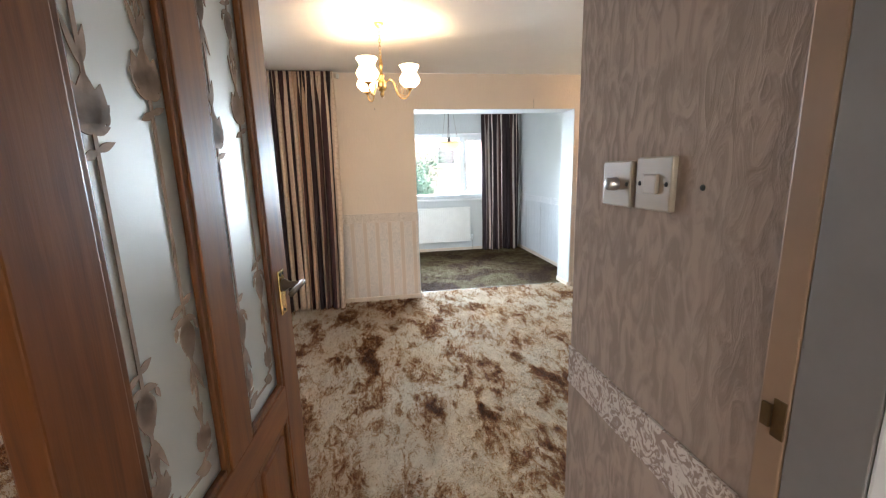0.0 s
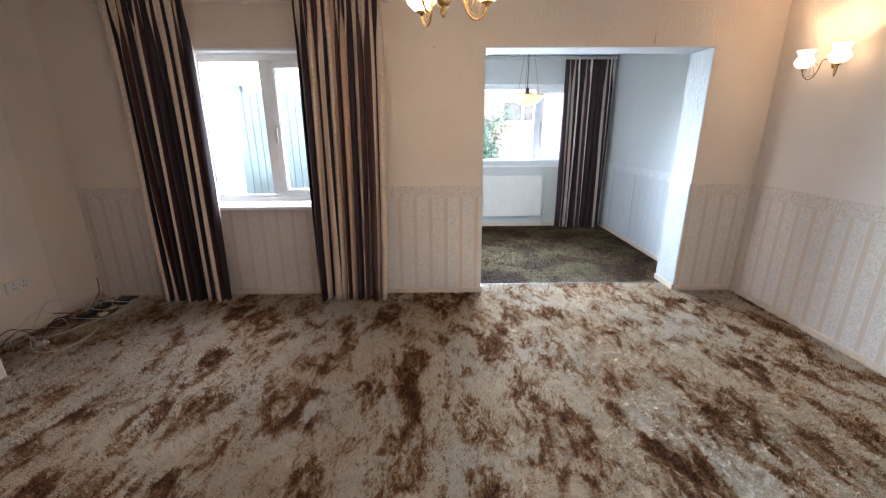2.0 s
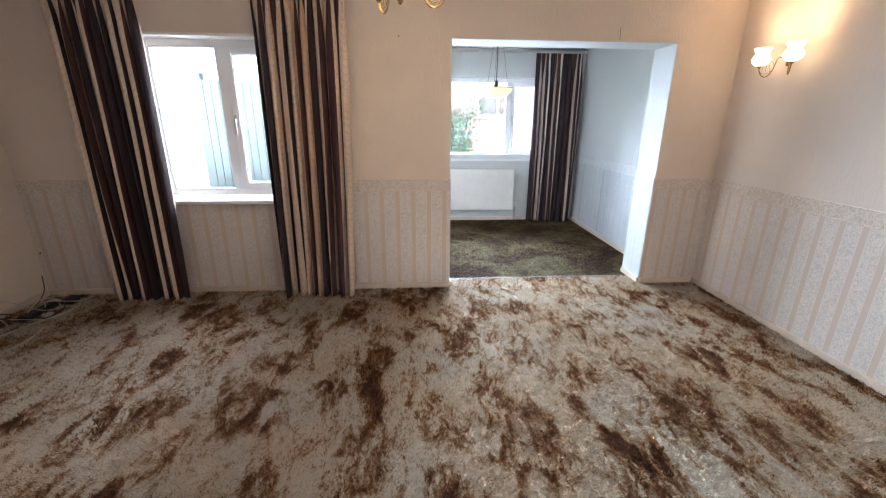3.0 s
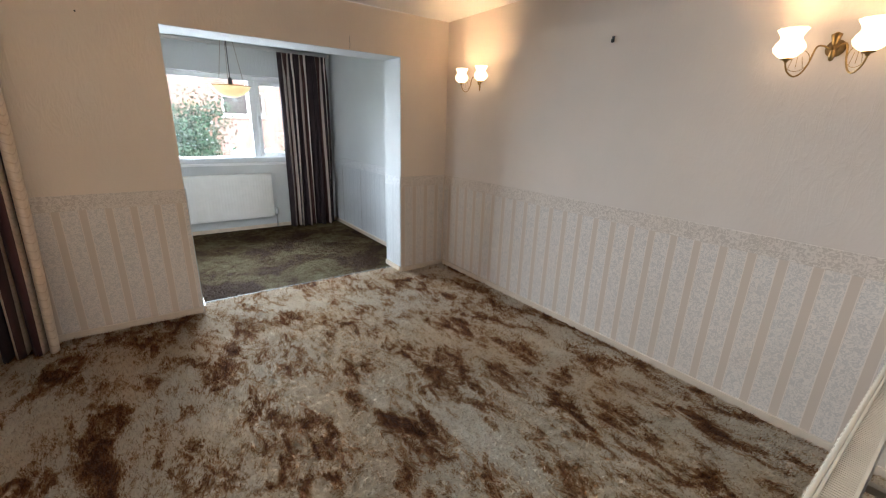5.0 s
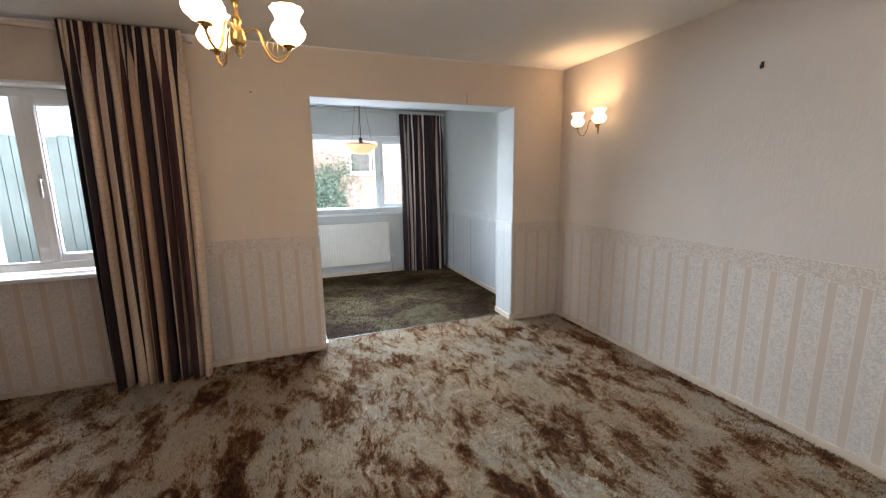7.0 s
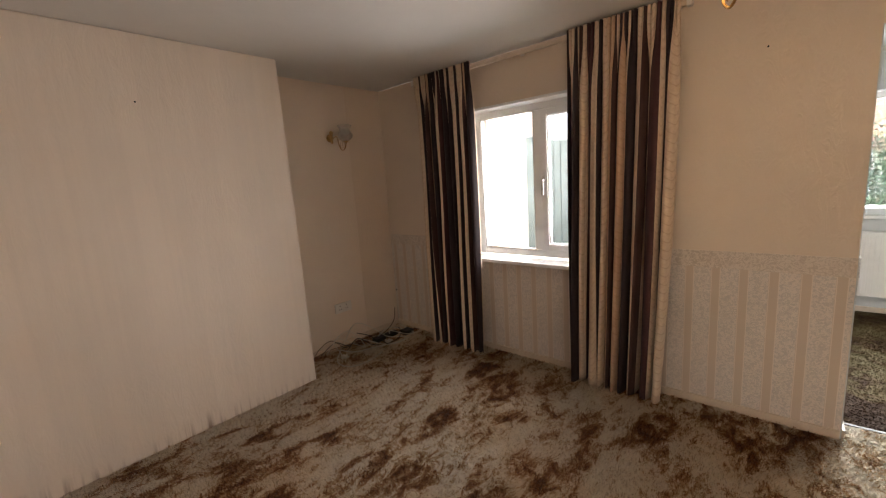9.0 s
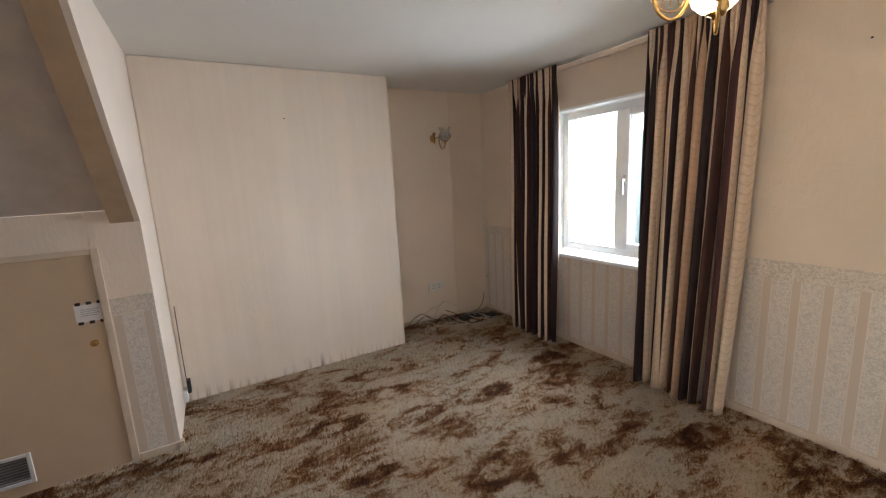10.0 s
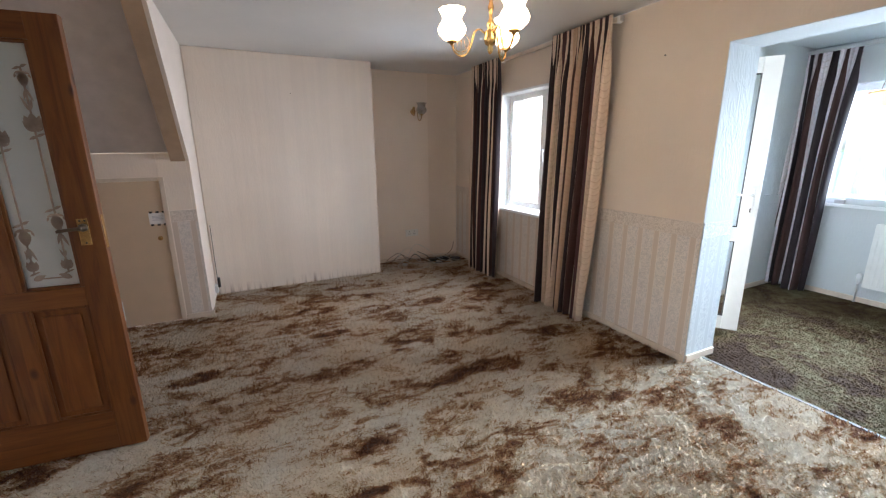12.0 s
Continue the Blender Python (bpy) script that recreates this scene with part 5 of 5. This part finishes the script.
# ---- garden door ----
def garden_door():
    hx, hy, fx, fy = 0.250, 5.25, 0.835, 5.655
    ang = math.degrees(math.atan2(fy - hy, fx - hx))
    W = math.hypot(fx - hx, fy - hy)
    root = thing("garden_door", "white plastic half-glazed garden door standing ajar", "door", base=pose(hx, hy, 0.03, 0, 0, ang))
    T, H, s, r = 0.05, 2.03, 0.105, 0.108
    part("leaf_frame", boxes(((0, -T / 2, 0), (s, T / 2, H)), ((W - r, -T / 2, 0), (W, T / 2, H)), ((s, -T / 2, H - s), (W - r, T / 2, H)), ((s, -T / 2, 0), (W - r, T / 2, s)), ((s, -T / 2, 0.72), (W - r, T / 2, 0.83)), bevel=0.005), M["white"], root)
    for z0, z1 in ((s, 0.72), (0.83, H - s)):
        p = part("pane", boxes(((s, -0.006, z0), (W - r, 0.006, z1))), M["pane"], root, "clear door pane")
        p.visible_shadow = False
        for y0, y1 in ((-0.016, -0.007), (0.007, 0.016)):
            part("gasket", boxes(((s, y0, z0), (s + 0.006, y1, z1)), ((W - r - 0.006, y0, z0), (W - r, y1, z1)), ((s + 0.006, y0, z0), (W - r - 0.006, y1, z0 + 0.006)), ((s + 0.006, y0, z1 - 0.006), (W - r - 0.006, y1, z1))), M["dark"], root)
    pl = part("handle_plate", boxes(((W - 0.065, -T / 2 - 0.008, 0.90), (W - 0.035, -T / 2, 1.14)), bevel=0.003), M["white"], root)
    part("lever", tube([(W - 0.05, -T / 2 - 0.006, 1.08), (W - 0.05, -T / 2 - 0.045, 1.08), (W - 0.10, -T / 2 - 0.05, 1.08), (W - 0.16, -T / 2 - 0.046, 1.078)], 0.009, 10), M["white"], pl, "", True)
    part("keyhole", boxes(((W - 0.054, -T / 2 - 0.0095, 0.95), (W - 0.046, -T / 2 - 0.008, 0.98))), M["dark"], pl)


garden_door()
structure("trim", boxes(((BX0 - 0.07, 5.221, 0), (BX0 - 0.001, 5.27, 2.079)), ((BX0 - 0.07, 6.05, 0), (BX0 - 0.001, 6.099, 2.079)), ((BX0 - 0.07, 5.271, 2.035), (BX0 - 0.001, 6.049, 2.079)), bevel=0.004), M["white"], "white plastic garden door frame", "trim")


# ---- outside ----
grass = plain("garden_grass", (0.06, 0.095, 0.03), 0.9, vary=0.4, scale=3)
structure("ground", boxes(((-300, -300, -0.75), (300, 600, -0.45))), grass, "rough garden grass", "ground")
leafm = plain("green_leaf", (0.04, 0.12, 0.07), 0.5, vary=0.45, scale=5)
brickm = Nodes("red_brick", 0.85)
_bp = brickm.world_pos((1, 1, 1))
_bk = brickm.n("ShaderNodeTexBrick")
_sw = brickm.n("ShaderNodeCombineXYZ")
_ss = brickm.sep(_bp)
brickm.t.links.new(_ss[0], _sw.inputs[0])
brickm.t.links.new(_ss[2], _sw.inputs[1])
brickm.t.links.new(_sw.outputs[0], _bk.inputs["Vector"])
for key, val in (("Color1", (0.30, 0.13, 0.11, 1)), ("Color2", (0.22, 0.095, 0.085, 1)), ("Mortar", (0.38, 0.32, 0.29, 1)), ("Scale", 1.0), ("Mortar Size", 0.012), ("Brick Width", 0.225), ("Row Height", 0.075)):
    _bk.inputs[key].default_value = val
brickm.base(brickm.mix(brickm.math("MULTIPLY", brickm.noise(_bp, 1.5, 5), 0.5), _bk.outputs[0], (0.33, 0.19, 0.165)))
brickm.bump(_bk.outputs[1], -0.4, 0.01)
tile = plain("roof_tile", (0.16, 0.10, 0.08), 0.8, vary=0.3, scale=4)


def house(x0, x1, y, z1, label):
    root = thing("house", label, "house")
    holes = HOUSE_WINDOWS
    xs = sorted({x0, x1, *[h[0] for h in holes], *[h[1] for h in holes]})
    zs = sorted({-0.5, z1, *[h[2] for h in holes], *[h[3] for h in holes]})
    bm = bmesh.new()
    for a, b in zip(xs, xs[1:]):
        for c, d in zip(zs, zs[1:]):
            if not any(h[0] <= a and b <= h[1] and h[2] <= c and d <= h[3] for h in holes):
                box(bm, (a, y, c), (b, y + 0.3, d))
    part("wall", bm, brickm.m, root, "red brick wall")
    part("wall", boxes(((x0, y + 0.301, -0.5), (x0 + 0.3, y + 7, z1)), ((x1 - 0.3, y + 0.301, -0.5), (x1, y + 7, z1)), ((x0, y + 7, -0.5), (x1, y + 7.3, z1))), brickm.m, root)
    part("roof", prism([(y - 0.4, z1), (y + 3.6, z1 + 2.6), (y + 7.7, z1), (y + 7.7, z1 - 0.15), (y + 3.6, z1 + 2.4), (y - 0.4, z1 - 0.15)], "x", x0 - 0.3, x1 + 0.3), tile, root, "brown tiled roof")
    part("gutter", boxes(((x0 - 0.3, y - 0.5, z1 - 0.2), (x1 + 0.3, y - 0.38, z1 - 0.08)), bevel=0.02), M["white"], root)
    for a, b, c, d in holes:
        f = 0.07
        w = part("window", boxes(((a, y + 0.08, c), (a + f, y + 0.15, d)), ((b - f, y + 0.08, c), (b, y + 0.15, d)), ((a + f, y + 0.08, c), (b - f, y + 0.15, c + f)), ((a + f, y + 0.08, d - f), (b - f, y + 0.15, d)), ((a + (b - a) * 0.6 - 0.04, y + 0.08, c + f), (a + (b - a) * 0.6 + 0.04, y + 0.15, d - f))), M["white"], root, "white framed window")
        part("sill", boxes(((a - 0.08, y - 0.08, c - 0.09), (b + 0.08, y + 0.079, c - 0.001))), M["white"], w)
        for p, q in ((a + f, a + (b - a) * 0.6 - 0.04), (a + (b - a) * 0.6 + 0.04, b - f)):
            part("pane", boxes(((p, y + 0.11, c + f), (q, y + 0.116, d - f))), plain("dark_window_glass", (0.05, 0.055, 0.065), 0.08), w)


def shrub(x, y, z0, h, w, seed, label, leaves=2600):
    """Branching stems with a loose crown of small leaves."""
    rnd = random.Random(seed)
    root = thing("shrub", label, "shrub")
    bm = bmesh.new()
    tips = []
    for i in range(16):
        a, l = rnd.uniform(0, 6.28), rnd.uniform(0.35, 0.75)
        t = Vector((x + math.cos(a) * w * l * 0.8, y + math.sin(a) * w * l * 0.8, z0 + h * rnd.uniform(0.45, 0.92)))
        m1 = Vector((x, y, z0)).lerp(t, 0.5) + Vector((rnd.uniform(-0.1, 0.1), rnd.uniform(-0.1, 0.1), h * 0.1))
        tube([(x + rnd.uniform(-0.1, 0.1), y + rnd.uniform(-0.1, 0.1), z0), m1, t], [0.025, 0.015, 0.005], 6, bm)
        tips += [m1.lerp(t, s) for s in (0.2, 0.5, 0.8, 1.0)]
    part("stems", bm, M["beam"], root, "brown woody stems")
    verts, faces = [], []
    for i in range(leaves):
        c = Vector(rnd.choice(tips)) + Vector((rnd.gauss(0, w * 0.16), rnd.gauss(0, w * 0.16), rnd.gauss(0, h * 0.09)))
        c.z = max(c.z, z0 + 0.03)
        d = Vector((rnd.gauss(0, 1), rnd.gauss(0, 1), rnd.gauss(0.4, 0.7))).normalized()
        s = d.cross(Vector((rnd.gauss(0, 1), rnd.gauss(0, 1), rnd.gauss(0, 1)))).normalized()
        ln, wd = rnd.uniform(0.06, 0.11), rnd.uniform(0.018, 0.034)
        n = len(verts)
        verts += [tuple(c), tuple(c + d * ln * 0.5 + s * wd), tuple(c + d * ln), tuple(c + d * ln * 0.5 - s * wd)]
        faces += [(n, n + 1, n + 2), (n, n + 2, n + 3)]
    me = bpy.data.meshes.new("crown")
    me.from_pydata(verts, [], faces)
    me.materials.append(leafm)
    o = new("crown", me)
    o.parent = root
    tagged(o, "loose crown of small green leaves")


def fence(x0, x1, y, z1, mat, label, board=0.12, z0=-0.45):
    root = thing("fence", label, "fence")
    n = int((x1 - x0) / board)
    for i in range(n):
        a = x0 + i * board
        part("board", boxes(((a + 0.004, y, z0), (a + board - 0.004, y + 0.02, z1 - 0.01 * (i % 3)))), mat, root)
    for z in (z0 + 0.3, (z0 + z1) / 2, z1 - 0.2):
        part("rail", boxes(((x0, y + 0.0205, z - 0.03), (x1, y + 0.06, z + 0.03))), mat, root)
    k = max(2, int((x1 - x0) / 1.8) + 1)
    for i in range(k):
        x = x0 + (x1 - x0) * i / (k - 1)
        part("post", boxes(((x - 0.05, y + 0.061, z0), (x + 0.05, y + 0.16, z1 + 0.08)), bevel=0.01), mat, root)


grey_wood = plain("weathered_fence_wood", (0.15, 0.21, 0.23), 0.85, vary=0.25, scale=6)
pale_render = plain("white_render", (0.80, 0.80, 0.78), 0.85, vary=0.06, scale=2, bump=0.2)
HOUSE_WINDOWS = [(3.39, 4.95, 1.62, 2.55), (-2.2, -0.7, 1.62, 2.55), (7.5, 9.0, 1.62, 2.55), (3.39, 4.95, 4.2, 5.2), (-2.2, -0.7, 4.2, 5.2)]
house(-4.0, 12.0, 20.0, 5.9, "red brick house with white windows across the garden")
shrub(1.55, 12.6, -0.45, 2.35, 1.35, 4, "dense green shrub growing behind the garden window", 9000)
shrub(0.55, 12.9, -0.45, 1.9, 0.9, 9, "green shrub beside the garden fence", 4000)
shrub(4.3, 13.5, -0.45, 1.45, 0.8, 21, "low green shrub by the brick house", 1200)
fence(-7.5, 0.9, 14.2, 1.35, grey_wood, "weathered grey board fence at the garden end", 0.14)
fence(-2.04, -0.05, 6.95, 1.91, grey_wood, "tall pale grey-blue board fence outside the window", 0.095)
fence(2.55, 3.6, 13.2, 0.75, M["white"], "low white garden fence", 0.15)
nb = thing("neighbour_wall", "white rendered outbuilding wall outside the window", "wall")
part("wall", boxes(((-9.0, 7.15, -0.5), (-2.02, 7.45, 3.6))), pale_render, nb)
part("coping", boxes(((-9.1, 7.10, 3.601), (-1.97, 7.50, 3.68)), bevel=0.01), M["white"], nb)


# ---- carpet pile ----
def pile(name, x0, x1, y0, y1, count, material, height, label, seed, keep=None):
    """Short leaning tufts over a floor, as one object."""
    rng = np.random.default_rng(seed)
    x, y = rng.uniform(x0, x1, count), rng.uniform(y0, y1, count)
    if keep is not None:
        ok = keep(x, y)
        x, y = x[ok], y[ok]
    n = len(x)
    a = rng.uniform(0, 2 * np.pi, n)
    lean = rng.uniform(0.6, 1.25, n) * height
    h = rng.uniform(0.35, 0.95, n) * height
    w = rng.uniform(0.0022, 0.0042, n)
    # worn ridges about three centimetres apart
    ridge = np.sin(2 * np.pi * (0.35 * x + y) / 0.034 + 2.2 * np.sin(31 * x + 1.3 * np.sin(17 * y)) + 1.5 * np.sin(23 * y + 9 * x))
    h, lean = h * (0.70 + 0.52 * ridge), lean * (1.0 - 0.25 * ridge)
    # the pile is brushed in slow swirls
    flow = 1.6 * np.sin(2.1 * x + 0.7) + 1.3 * np.cos(1.7 * y) - 1.2
    d = np.where(rng.random(n) < 0.6, flow + rng.normal(0, 0.6, n), a)
    px, py = -np.sin(d) * w, np.cos(d) * w
    v = np.zeros((n, 4, 3), dtype=np.float32)
    v[:, 0] = np.stack([x - px, y - py, np.full(n, -0.002)], 1)
    v[:, 1] = np.stack([x + px, y + py, np.full(n, -0.002)], 1)
    v[:, 2] = np.stack([x + np.cos(d) * lean + px * 0.55, y + np.sin(d) * lean + py * 0.55, h], 1)
    v[:, 3] = np.stack([x + np.cos(d) * lean - px * 0.55, y + np.sin(d) * lean - py * 0.55, h], 1)
    me = bpy.data.meshes.new(name)
    me.vertices.add(n * 4)
    me.vertices.foreach_set("co", v.ravel())
    me.loops.add(n * 4)
    me.loops.foreach_set("vertex_index", np.arange(n * 4, dtype=np.int32))
    me.polygons.add(n)
    me.polygons.foreach_set("loop_start", np.arange(0, n * 4, 4, dtype=np.int32))
    me.polygons.foreach_set("loop_total", np.full(n, 4, dtype=np.int32))
    me.update()
    me.materials.append(material)
    return tagged(new(name, me), label, "carpet", kind="stuff")


pile("carpet_pile", -2.5, 3.25, 0.92, 5.03, 460000, M["carpet_fibre"], 0.017, "shaggy cream and brown carpet pile", 5,
     lambda x, y: ~((x < XB) & (y < YB1)) & ~((x < XC) & (y < YS)) & ~((x > XS) & (y < YV)) & ~((y > YN) & ((x < OX0 + 0.02) | (x > OX1 - 0.02))))
pile("carpet_pile", BX0 + 0.02, BX1 - 0.02, 5.06, BY - 0.02, 110000, M["olive"], 0.005, "short olive carpet pile", 6,
     lambda x, y: ~((y < YO + 0.01) & ((x < OX0 + 0.02) | (x > OX1 - 0.02))))


# unseen glazed door behind the hall, added as an opening for the fill light
fd = thing("added_front_door", "unseen white glazed hall door, added to let fill light in", "door")
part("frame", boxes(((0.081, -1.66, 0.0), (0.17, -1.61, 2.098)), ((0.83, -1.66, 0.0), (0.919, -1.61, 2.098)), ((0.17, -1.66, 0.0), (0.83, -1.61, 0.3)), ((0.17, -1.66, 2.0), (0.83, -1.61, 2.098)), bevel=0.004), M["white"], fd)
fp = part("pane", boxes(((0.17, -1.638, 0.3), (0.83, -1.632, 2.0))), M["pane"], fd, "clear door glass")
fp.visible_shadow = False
